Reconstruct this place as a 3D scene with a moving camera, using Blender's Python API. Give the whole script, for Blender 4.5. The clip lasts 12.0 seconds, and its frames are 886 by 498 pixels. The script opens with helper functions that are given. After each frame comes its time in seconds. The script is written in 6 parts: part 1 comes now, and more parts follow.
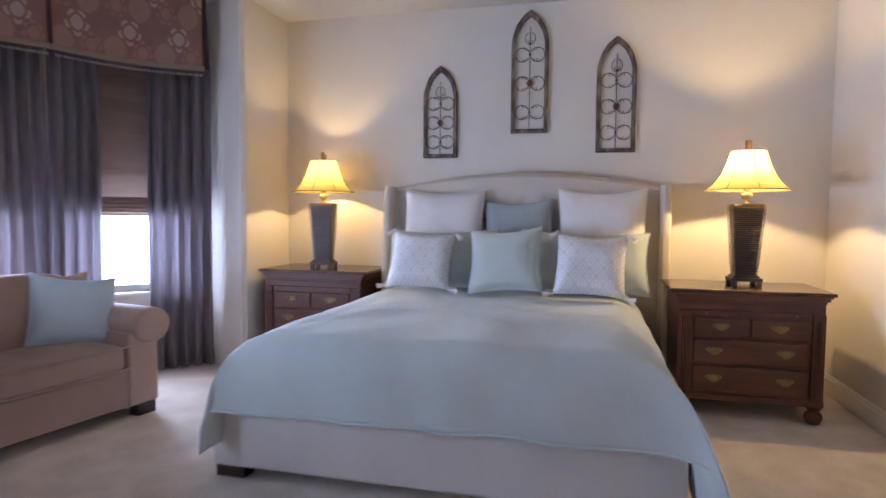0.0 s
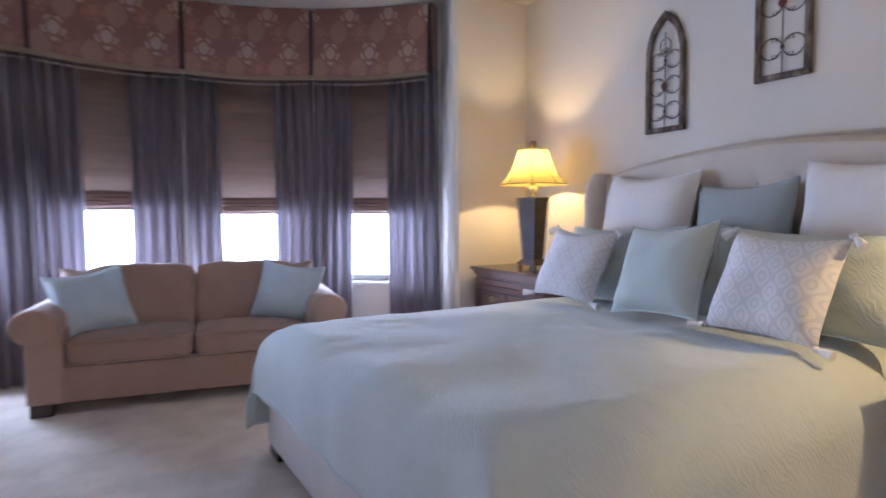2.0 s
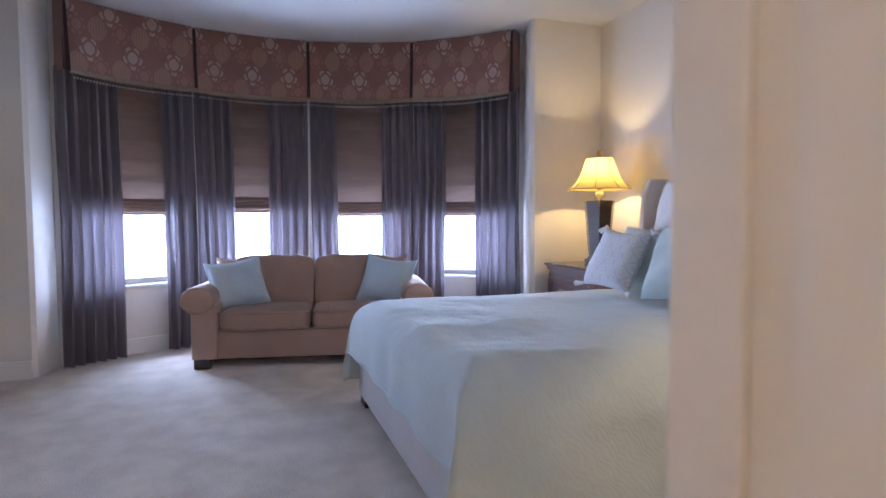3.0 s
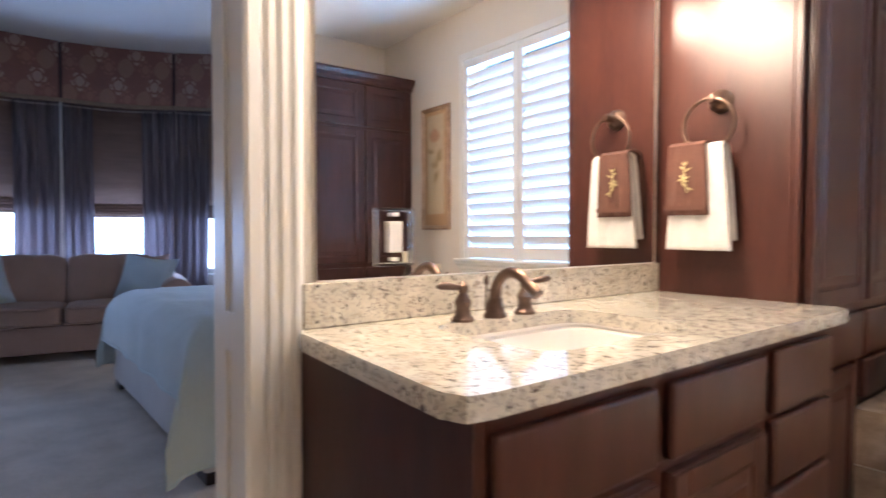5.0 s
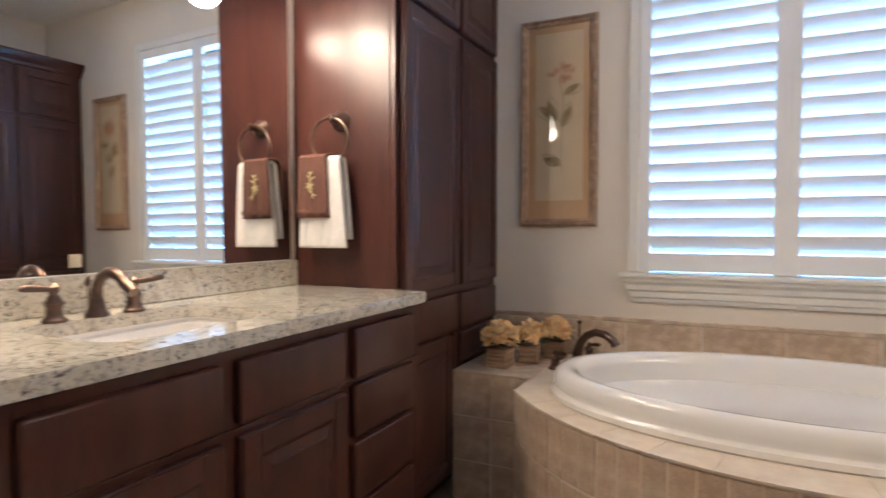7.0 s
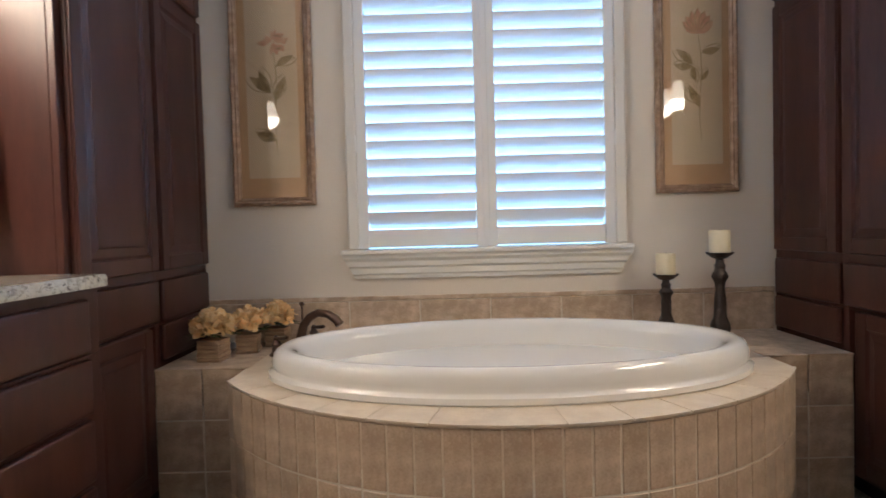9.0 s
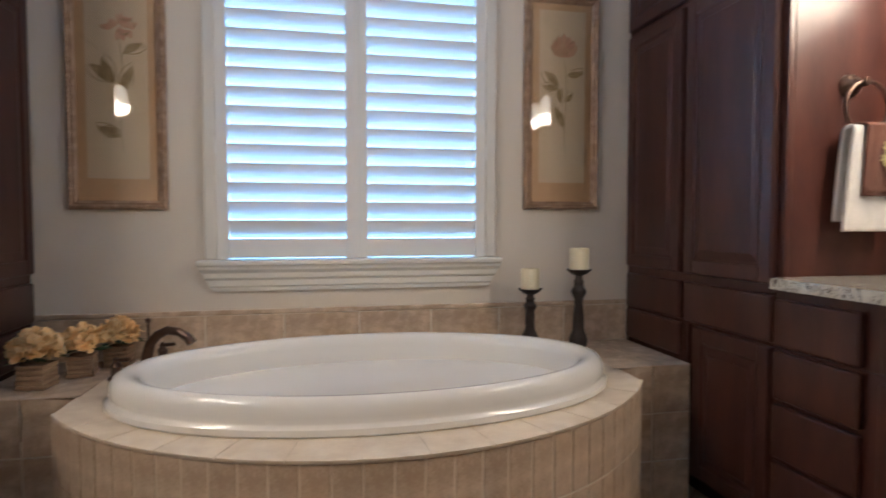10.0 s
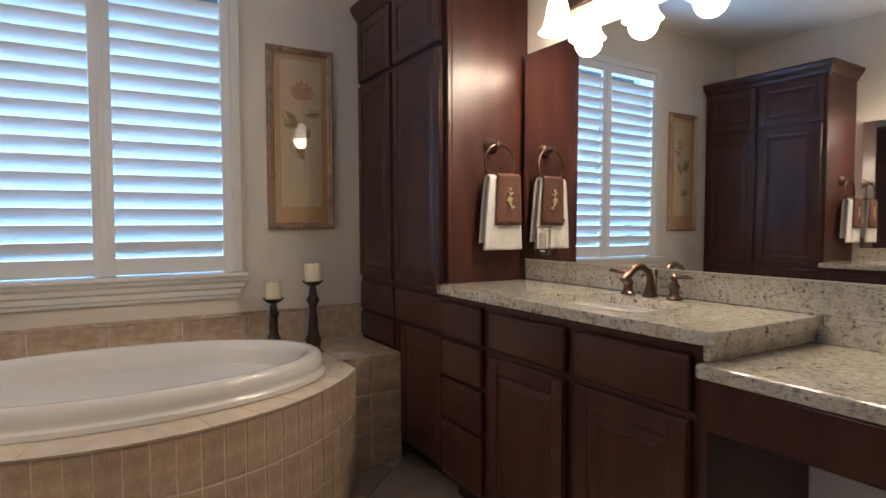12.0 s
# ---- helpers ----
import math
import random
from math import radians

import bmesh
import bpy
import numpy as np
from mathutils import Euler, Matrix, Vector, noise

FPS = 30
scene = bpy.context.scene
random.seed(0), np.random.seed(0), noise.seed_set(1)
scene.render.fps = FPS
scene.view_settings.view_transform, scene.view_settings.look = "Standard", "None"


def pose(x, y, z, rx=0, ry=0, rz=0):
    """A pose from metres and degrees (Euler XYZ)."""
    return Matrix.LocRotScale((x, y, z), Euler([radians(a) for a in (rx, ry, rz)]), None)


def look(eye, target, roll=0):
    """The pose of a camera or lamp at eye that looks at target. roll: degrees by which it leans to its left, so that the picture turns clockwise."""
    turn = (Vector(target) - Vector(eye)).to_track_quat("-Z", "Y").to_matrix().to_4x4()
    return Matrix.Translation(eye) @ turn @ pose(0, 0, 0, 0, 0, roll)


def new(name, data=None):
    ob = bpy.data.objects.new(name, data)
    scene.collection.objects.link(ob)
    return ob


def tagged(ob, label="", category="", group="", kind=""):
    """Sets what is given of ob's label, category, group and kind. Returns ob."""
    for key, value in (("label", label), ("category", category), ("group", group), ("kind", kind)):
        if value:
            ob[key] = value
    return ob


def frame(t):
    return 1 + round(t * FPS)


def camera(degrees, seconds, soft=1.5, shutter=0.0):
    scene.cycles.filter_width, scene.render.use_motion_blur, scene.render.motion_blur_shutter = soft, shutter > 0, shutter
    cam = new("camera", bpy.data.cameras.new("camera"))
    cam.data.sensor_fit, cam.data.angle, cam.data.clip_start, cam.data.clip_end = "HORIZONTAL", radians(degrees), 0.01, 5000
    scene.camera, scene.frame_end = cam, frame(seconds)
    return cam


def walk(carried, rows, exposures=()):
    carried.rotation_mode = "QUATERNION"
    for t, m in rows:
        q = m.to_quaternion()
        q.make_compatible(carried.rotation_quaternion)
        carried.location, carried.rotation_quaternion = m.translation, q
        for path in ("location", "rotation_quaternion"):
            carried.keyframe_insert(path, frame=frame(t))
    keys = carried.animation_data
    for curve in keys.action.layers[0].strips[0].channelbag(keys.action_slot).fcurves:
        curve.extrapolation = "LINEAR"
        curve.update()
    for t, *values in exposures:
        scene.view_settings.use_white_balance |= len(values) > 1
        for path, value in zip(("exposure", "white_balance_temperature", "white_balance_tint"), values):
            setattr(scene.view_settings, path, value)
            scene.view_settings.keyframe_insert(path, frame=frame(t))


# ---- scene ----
cam = camera(74.1, 12.0, shutter=0.5)
PATH = [
    (0, (1.786, 1.379, 1.241), (1.297, 3.314, 1.126), 0.5),
    (0.5, (1.986, 1.907, 1.266), (1.41, 3.819, 1.142), 0.1),
    (1, (2.251, 2.423, 1.263), (1.264, 4.158, 1.13), -0.1),
    (1.5, (2.632, 2.852, 1.196), (1.17, 4.211, 1.081), -0.3),
    (2, (3.059, 3.024, 1.206), (1.343, 4.043, 1.089), -0.4),
    (2.5, (3.485, 3.142, 1.221), (1.603, 3.811, 1.114), -0.4),
    (2.7, (3.63, 3.119, 1.208), (1.735, 3.75, 1.106), -0.3),
    (4.3, (4.507, 2.977, 1.131), (2.721, 3.876, 1.055), -0.2),
    (4.5, (4.581, 2.974, 1.119), (2.869, 4.005, 1.05), 0.4),
    (4.7, (4.646, 2.982, 1.118), (2.994, 4.107, 1.041), -0.2),
    (5, (4.738, 2.995, 1.11), (3.176, 4.242, 1.043), 0.2),
    (5.5, (4.866, 3.005, 1.116), (3.439, 4.404, 1.043), 0.3),
    (6, (4.961, 2.999, 1.115), (3.682, 4.535, 1.046), 0.3),
    (6.5, (5.053, 3.006, 1.117), (3.955, 4.677, 1.048), 0.1),
    (7, (5.104, 3.035, 1.117), (4.235, 4.834, 1.048), 0.0),
    (7.5, (5.146, 3.065, 1.099), (4.579, 4.981, 1.029), 0.1),
    (7.7, (5.162, 3.072, 1.083), (4.708, 5.018, 1.013), -0.1),
    (9.3, (5.127, 3.207, 1.0), (5.213, 5.204, 0.93), -0.7),
    (9.5, (5.116, 3.23, 1.011), (5.286, 5.221, 0.93), 0.1),
    (10, (5.175, 3.219, 1.072), (5.576, 5.177, 0.987), 0.0),
    (10.5, (5.242, 3.141, 1.115), (5.822, 5.053, 1.033), -0.0),
    (11, (5.311, 3.004, 1.149), (6.09, 4.844, 1.077), 0.1),
    (11.5, (5.345, 2.811, 1.155), (6.287, 4.574, 1.078), -0.2),
    (12, (5.292, 2.654, 1.162), (6.305, 4.376, 1.077), -0.3),
]
walk(cam, [(t, look(eye, target, roll)) for t, eye, target, roll in PATH],
     [(0, 0.13, 8000, 25), (2.7, 0.19, 7450, 24), (4.3, -0.52, 6550, 19), (5.0, -0.66, 6450, 19), (5.5, -0.7, 6400, 18), (6.5, -0.97, 6250, 16),
      (7.5, -1.38, 6100, 15), (9.5, -1.38, 6050, 13), (10.5, -1.73, 5900, 14), (12, -1.84, 6400, 14)])

# ---- world and large lights ----
world = bpy.data.worlds.new("world")
scene.world = world
world.use_nodes = True
wn = world.node_tree.nodes
sky = wn.new("ShaderNodeTexSky")
sky.sky_type, sky.sun_disc = "NISHITA", False
sky.sun_elevation, sky.sun_rotation = radians(48), radians(200)
wn["Background"].inputs["Strength"].default_value = 0.12
world.node_tree.links.new(sky.outputs[0], wn["Background"].inputs["Color"])
sun_data = bpy.data.lights.new("sun", "SUN")
sun_data.energy, sun_data.angle, sun_data.color = 2.5, radians(0.5), (1.0, 0.95, 0.87)
sun = new("sun", sun_data)
sun.matrix_world = look((0, -6, 8), (2, 3, 0))

BAY = (0.45, 3.45)          # centre of the round bay
BAY_ANGLES = [50.7, 27.9, 5.06, -18.1, -41.2]
BAY_R = 2.75
CEIL_BED, CEIL_BATH = 2.93, 2.72
DAY = (0.36, 0.58, 1.0)


def bay_xy(angle, r):
    a = radians(angle)
    return BAY[0] - r * math.cos(a), BAY[1] + r * math.sin(a)


def window_lamp(m, width, height, watts, color=DAY):
    """Daylight of a window, in its opening."""
    data = bpy.data.lights.new("daylight", "AREA")
    data.shape, data.size, data.size_y = "RECTANGLE", width, height
    data.energy, data.color = watts, color
    ob = new("daylight", data)
    ob.matrix_world = m
    return ob


for i in range(4):
    mid = (BAY_ANGLES[i] + BAY_ANGLES[i + 1]) / 2
    px, py = bay_xy(mid, BAY_R + 0.2)
    window_lamp(look((px, py, 0.95), (BAY[0], BAY[1], 0.9)), 0.78, 0.62, 116)
window_lamp(look((5.316, 6.12, 1.40), (5.316, 4.6, 1.95)), 1.2, 1.5, 275, (0.24, 0.55, 1.0))


def bulb(x, y, z, watts, color, radius):
    data = bpy.data.lights.new("bulb", "POINT")
    data.energy, data.color, data.shadow_soft_size = watts, color, radius
    ob = new("bulb", data)
    ob.location = (x, y, z)
    return ob


# ---- materials ----
def material(name, color, rough=0.6, metal=0.0, color2=None, scale=8.0, mix=0.5, bump=0.0, bump_scale=60.0,
             stretch=(1, 1, 1), random_by=0.0, coat=0.0, coat_rough=0.08, sheen=0.0, spec=0.5, detail=6.0):
    """A surface with two scales of colour variation and a fine relief."""
    m = bpy.data.materials.new(name)
    m.use_nodes = True
    nt = m.node_tree
    n, l = nt.nodes, nt.links
    b = n["Principled BSDF"]
    b.inputs["Roughness"].default_value = rough
    b.inputs["Metallic"].default_value = metal
    b.inputs["Coat Weight"].default_value = coat
    b.inputs["Coat Roughness"].default_value = coat_rough
    b.inputs["Sheen Weight"].default_value = sheen
    b.inputs["Specular IOR Level"].default_value = spec
    tc = n.new("ShaderNodeTexCoord")
    mp = n.new("ShaderNodeMapping")
    mp.inputs["Scale"].default_value = stretch
    l.new(tc.outputs["Object"], mp.inputs["Vector"])
    big = n.new("ShaderNodeTexNoise")
    big.inputs["Scale"].default_value, big.inputs["Detail"].default_value = scale, detail
    l.new(mp.outputs[0], big.inputs["Vector"])
    fine = n.new("ShaderNodeTexNoise")
    fine.inputs["Scale"].default_value, fine.inputs["Detail"].default_value = scale * 9, 4.0
    l.new(mp.outputs[0], fine.inputs["Vector"])
    add = n.new("ShaderNodeMath")
    add.operation = "MULTIPLY_ADD"
    l.new(fine.outputs["Fac"], add.inputs[0])
    add.inputs[1].default_value = 0.35
    l.new(big.outputs["Fac"], add.inputs[2])
    ramp = n.new("ShaderNodeMapRange")
    ramp.inputs["From Min"].default_value, ramp.inputs["From Max"].default_value = 0.45, 0.95
    ramp.inputs["To Max"].default_value = mix * 2
    l.new(add.outputs[0], ramp.inputs["Value"])
    c = n.new("ShaderNodeMix")
    c.data_type = "RGBA"
    c2 = color2 or tuple(v * 0.8 for v in color)
    c.inputs["A"].default_value, c.inputs["B"].default_value = (*color, 1), (*c2, 1)
    l.new(ramp.outputs[0], c.inputs["Factor"])
    out = c.outputs["Result"]
    if random_by:
        info = n.new("ShaderNodeObjectInfo")
        rr = n.new("ShaderNodeMapRange")
        rr.inputs["To Min"].default_value, rr.inputs["To Max"].default_value = 1 - random_by, 1 + random_by
        l.new(info.outputs["Random"], rr.inputs["Value"])
        hs = n.new("ShaderNodeHueSaturation")
        l.new(rr.outputs[0], hs.inputs["Value"])
        l.new(out, hs.inputs["Color"])
        out = hs.outputs[0]
    l.new(out, b.inputs["Base Color"])
    if bump:
        tex = n.new("ShaderNodeTexNoise")
        tex.inputs["Scale"].default_value, tex.inputs["Detail"].default_value = bump_scale, 5.0
        l.new(mp.outputs[0], tex.inputs["Vector"])
        bp = n.new("ShaderNodeBump")
        bp.inputs["Strength"].default_value, bp.inputs["Distance"].default_value = bump, 0.01
        l.new(tex.outputs["Fac"], bp.inputs["Height"])
        l.new(bp.outputs[0], b.inputs["Normal"])
    return m


def node(m, kind, **values):
    nd = m.node_tree.nodes.new(kind)
    for key, value in values.items():
        nd.inputs[key].default_value = value
    return nd


def math_node(m, op, a, b=None):
    nd = m.node_tree.nodes.new("ShaderNodeMath")
    nd.operation = op
    for i, v in enumerate((a, b)):
        if v is None:
            continue
        if isinstance(v, (int, float)):
            nd.inputs[i].default_value = v
        else:
            m.node_tree.links.new(v, nd.inputs[i])
    return nd.outputs[0]


def mix_color(m, fac, a, b):
    nd = m.node_tree.nodes.new("ShaderNodeMix")
    nd.data_type = "RGBA"
    for key, v in (("Factor", fac), ("A", a), ("B", b)):
        if isinstance(v, tuple):
            nd.inputs[key].default_value = (*v, 1)
        elif isinstance(v, (int, float)):
            nd.inputs[key].default_value = v
        else:
            m.node_tree.links.new(v, nd.inputs[key])
    return nd.outputs["Result"]


def translucent(m, amount):
    """Lets a part of the light through a cloth."""
    nt = m.node_tree
    b = nt.nodes["Principled BSDF"]
    t = nt.nodes.new("ShaderNodeBsdfTranslucent")
    if b.inputs["Base Color"].links:
        nt.links.new(b.inputs["Base Color"].links[0].from_socket, t.inputs["Color"])
    mx = nt.nodes.new("ShaderNodeMixShader")
    mx.inputs[0].default_value = amount
    nt.links.new(b.outputs[0], mx.inputs[1])
    nt.links.new(t.outputs[0], mx.inputs[2])
    nt.links.new(mx.outputs[0], nt.nodes["Material Output"].inputs["Surface"])
    return m


WALL = material("wall_paint", (0.71, 0.65, 0.58), 0.85, color2=(0.68, 0.62, 0.55), scale=1.5, bump=0.08, bump_scale=140)
WALL_BATH = material("bath_wall_paint", (0.76, 0.685, 0.595), 0.8, color2=(0.73, 0.655, 0.565), scale=1.5, bump=0.08, bump_scale=140)
# one off-white ceiling in two tones: dimmed for bedroom shade, lightened for bathroom light
CEILING = material("dimmed_ceiling_paint", (0.60, 0.575, 0.54), 0.9, color2=(0.57, 0.545, 0.51), scale=1.5, bump=0.12, bump_scale=90)
CEILING_BATH = material("brightened_ceiling_paint", (0.84, 0.80, 0.74), 0.9, color2=(0.81, 0.77, 0.71), scale=1.5, bump=0.12, bump_scale=90)
TRIM = material("white_trim", (0.78, 0.75, 0.70), 0.4, color2=(0.74, 0.71, 0.66), scale=4)
SHUTTER = material("shutter_paint", (0.84, 0.83, 0.82), 0.45, color2=(0.82, 0.81, 0.80), scale=4)
CARPET = material("carpet", (0.76, 0.64, 0.54), 0.95, color2=(0.57, 0.465, 0.38), scale=4.5, mix=0.6, bump=1.0, bump_scale=120, sheen=0.25)
DARK_WOOD = material("dark_cherry", (0.070, 0.0235, 0.0175), 0.36, spec=0.32, color2=(0.038, 0.011, 0.0085), scale=4, stretch=(3, 3, 0.6), mix=0.55, coat=0.14, coat_rough=0.2, bump=0.02, bump_scale=40)
STAND_WOOD = material("mahogany", (0.15, 0.041, 0.023), 0.35, color2=(0.06, 0.017, 0.011), scale=6, stretch=(0.6, 4, 4), mix=0.6, coat=0.25)
STAND_TOP = material("marbled_top", (0.16, 0.075, 0.04), 0.25, color2=(0.06, 0.025, 0.015), scale=9, mix=0.7, coat=0.3)
# near black: painted shade for toe kicks and lamp slat gaps, plain black on wicks
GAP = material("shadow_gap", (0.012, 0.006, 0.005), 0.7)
BRONZE = material("oil_rubbed_bronze", (0.16, 0.105, 0.08), 0.32, 0.85, color2=(0.08, 0.05, 0.04), scale=14)
BRASS = material("aged_brass", (0.42, 0.31, 0.16), 0.4, 0.9, color2=(0.2, 0.14, 0.07), scale=20)
QUILT = material("seafoam_quilt", (0.56, 0.61, 0.595), 0.9, color2=(0.51, 0.565, 0.55), scale=5, bump=0.25, bump_scale=30, sheen=0.25)
WHITE_CLOTH = material("white_linen", (0.78, 0.74, 0.72), 0.9, color2=(0.72, 0.68, 0.66), scale=5, bump=0.12, bump_scale=120, sheen=0.2)
SEAFOAM = material("seafoam_linen", (0.50, 0.55, 0.51), 0.9, color2=(0.455, 0.505, 0.465), scale=6, bump=0.2, bump_scale=150, sheen=0.2)
SLATE = material("slate_blue_cotton", (0.34, 0.38, 0.38), 0.9, color2=(0.30, 0.34, 0.34), scale=6, bump=0.2, bump_scale=150, sheen=0.2)
PALE_BLUE = material("pale_blue_cotton", (0.50, 0.58, 0.62), 0.9, color2=(0.45, 0.53, 0.57), scale=6, bump=0.2, bump_scale=150, sheen=0.2)
BASE_CLOTH = material("bed_base_cloth", (0.68, 0.62, 0.58), 0.9, color2=(0.62, 0.56, 0.52), scale=4, bump=0.15, bump_scale=160)
HEAD_CLOTH = material("headboard_linen", (0.62, 0.53, 0.45), 0.9, color2=(0.57, 0.485, 0.41), scale=5, bump=0.2, bump_scale=170)
SOFA_CLOTH = material("tan_twill", (0.40, 0.245, 0.185), 0.9, color2=(0.345, 0.21, 0.157), scale=5, bump=0.25, bump_scale=150, sheen=0.2)
FOOT_WOOD = material("espresso_feet", (0.03, 0.012, 0.01), 0.35)
CURTAIN = translucent(material("plum_curtain", (0.175, 0.142, 0.155), 0.8, color2=(0.115, 0.092, 0.10), scale=5, stretch=(1, 1, 0.15), bump=0.2, bump_scale=180, sheen=0.15), 0.115)
SHADE_ROMAN = translucent(material("brown_roman_shade", (0.22, 0.135, 0.105), 0.85, color2=(0.17, 0.105, 0.08), scale=4, stretch=(1, 1, 8), bump=0.3, bump_scale=60), 0.12)
PLEAT = material("plum_pleat", (0.065, 0.032, 0.036), 0.8)
GALLOON = material("taupe_galloon", (0.25, 0.18, 0.13), 0.85, scale=30)
BEAD = material("silver_bead", (0.5, 0.45, 0.42), 0.35, 0.3)
BEAD_DARK = material("plum_bead", (0.06, 0.03, 0.03), 0.4)
ACRYLIC = material("white_acrylic", (0.84, 0.81, 0.77), 0.06, color2=(0.83, 0.80, 0.76), scale=3, coat=0.6)
PORCELAIN = material("porcelain", (0.83, 0.80, 0.77), 0.1, color2=(0.82, 0.79, 0.76), scale=3, coat=0.6)
TILE = material("travertine_tile", (0.70, 0.555, 0.425), 0.35, color2=(0.46, 0.335, 0.235), scale=19, mix=0.72, random_by=0.07, bump=0.05, bump_scale=25)
CAP_TILE = material("ivory_cap_tile", (0.76, 0.65, 0.52), 0.35, color2=(0.62, 0.50, 0.38), scale=15, mix=0.6, bump=0.04, bump_scale=25)
GROUT = material("grout", (0.78, 0.71, 0.60), 0.9, scale=20)
FLOOR_TILE = material("floor_tile", (0.45, 0.35, 0.26), 0.3, color2=(0.37, 0.28, 0.20), scale=6, random_by=0.06)
CANDLE = material("ivory_wax", (0.80, 0.70, 0.50), 0.45, color2=(0.76, 0.66, 0.46), scale=8)
IRON = material("black_iron", (0.02, 0.014, 0.012), 0.4, 0.3, color2=(0.04, 0.025, 0.02), scale=40, bump=0.4, bump_scale=90)
RUST_IRON = material("grey_iron", (0.10, 0.075, 0.065), 0.6, 0.5, color2=(0.05, 0.03, 0.025), scale=30)
WORN_WOOD = material("worn_wood", (0.30, 0.235, 0.19), 0.85, color2=(0.07, 0.045, 0.035), scale=16, stretch=(1.5, 1.5, 0.5), mix=0.8, bump=0.4, bump_scale=60)
RED_MEDAL = material("rust_medallion", (0.14, 0.03, 0.025), 0.6)
GILT = material("champagne_gilt", (0.56, 0.40, 0.28), 0.4, 0.35, color2=(0.33, 0.21, 0.14), scale=35, mix=0.7, bump=0.4, bump_scale=110)
MAT_TAN = material("tan_mount", (0.84, 0.55, 0.32), 0.7, color2=(0.74, 0.46, 0.25), scale=5)
PAPER = material("cream_paper", (0.94, 0.75, 0.52), 0.8, color2=(0.86, 0.69, 0.48), scale=7)
PETAL_PRINT = material("printed_petals", (0.76, 0.38, 0.26), 0.8, color2=(0.88, 0.60, 0.38), scale=40)
LEAF_PRINT = material("printed_leaves", (0.36, 0.26, 0.12), 0.8, color2=(0.62, 0.46, 0.26), scale=40)
TOWEL_WHITE = material("white_terry", (0.78, 0.75, 0.72), 0.95, scale=20, bump=0.5, bump_scale=220)
TOWEL_BROWN = material("brown_terry", (0.12, 0.05, 0.035), 0.95, color2=(0.09, 0.038, 0.028), scale=20, bump=0.4, bump_scale=220)
EMBROIDERY = material("gold_thread", (0.58, 0.51, 0.27), 0.7, color2=(0.40, 0.33, 0.15), scale=60)
PETAL = translucent(material("apricot_petals", (0.90, 0.54, 0.20), 0.8, color2=(0.93, 0.72, 0.42), scale=30, mix=0.7, random_by=0.12), 0.2)
LEAF = material("green_leaves", (0.05, 0.08, 0.03), 0.6)
BURLAP = material("bark_pot", (0.50, 0.35, 0.22), 0.9, color2=(0.30, 0.19, 0.12), scale=12, stretch=(1, 1, 6), mix=0.8, bump=0.4, bump_scale=60)
PLASTIC = material("white_plastic", (0.78, 0.75, 0.70), 0.4)
SLOT = material("dark_slot", (0.05, 0.05, 0.05), 0.6)
LAMP_BODY = material("ribbed_lamp_body", (0.085, 0.055, 0.045), 0.4, color2=(0.045, 0.028, 0.024), scale=25, random_by=0.2)
CRYSTAL = material("amber_crystal", (0.75, 0.62, 0.35), 0.1, 0.6)
FINIAL = material("stone_finial", (0.16, 0.10, 0.05), 0.5, scale=30)
GROUND = material("lawn", (0.10, 0.13, 0.06), 0.95, color2=(0.15, 0.16, 0.09), scale=0.8)


def granite():
    m = material("granite", (0.71, 0.66, 0.56), 0.10, color2=(0.54, 0.495, 0.405), scale=20, mix=0.6, coat=0.4)
    b = m.node_tree.nodes["Principled BSDF"]
    base = b.inputs["Base Color"].links[0].from_socket
    tc = m.node_tree.nodes.new("ShaderNodeTexCoord")
    for scale, lo, hi, col in ((60, 0.54, 0.68, (0.36, 0.32, 0.28)), (130, 0.57, 0.66, (0.19, 0.165, 0.15)), (34, 0.58, 0.74, (0.42, 0.34, 0.26)), (46, 0.63, 0.69, (0.13, 0.10, 0.09)), (85, 0.63, 0.68, (0.10, 0.085, 0.08))):
        nz = node(m, "ShaderNodeTexNoise", Scale=scale, Detail=3.0, Roughness=0.6)
        m.node_tree.links.new(tc.outputs["Object"], nz.inputs["Vector"])
        mr = node(m, "ShaderNodeMapRange")
        mr.inputs["From Min"].default_value, mr.inputs["From Max"].default_value = lo, hi
        m.node_tree.links.new(nz.outputs["Fac"], mr.inputs["Value"])
        base = mix_color(m, mr.outputs[0], base, col)
    m.node_tree.links.new(base, b.inputs["Base Color"])
    return m


GRANITE = granite()


def glass(name, rough=0.0):
    m = bpy.data.materials.new(name)
    m.use_nodes = True
    b = m.node_tree.nodes["Principled BSDF"]
    b.inputs["Transmission Weight"].default_value, b.inputs["Roughness"].default_value, b.inputs["IOR"].default_value = 1.0, rough, 1.45
    return m


GLASS = glass("clear_glass")
MIRROR = material("mirror_silver", (0.92, 0.92, 0.91), 0.005, 1.0, color2=(0.92, 0.92, 0.91))


def glowing(name, color, strength, cloth=None):
    m = bpy.data.materials.new(name)
    m.use_nodes = True
    b = m.node_tree.nodes["Principled BSDF"]
    b.inputs["Base Color"].default_value = (*(cloth or color), 1)
    b.inputs["Emission Color"].default_value, b.inputs["Emission Strength"].default_value = (*color, 1), strength
    return m


FROST = glowing("lit_frosted_glass", (1.0, 0.88, 0.70), 22.0)
BULB = glowing("lit_bulb", (1.0, 0.80, 0.40), 14.0)
SHADE = translucent(material("lampshade_silk", (0.88, 0.70, 0.23), 0.8, color2=(0.84, 0.65, 0.20), scale=12), 0.27)
SHADE_RIB = material("shade_rib", (0.22, 0.13, 0.05), 0.8)


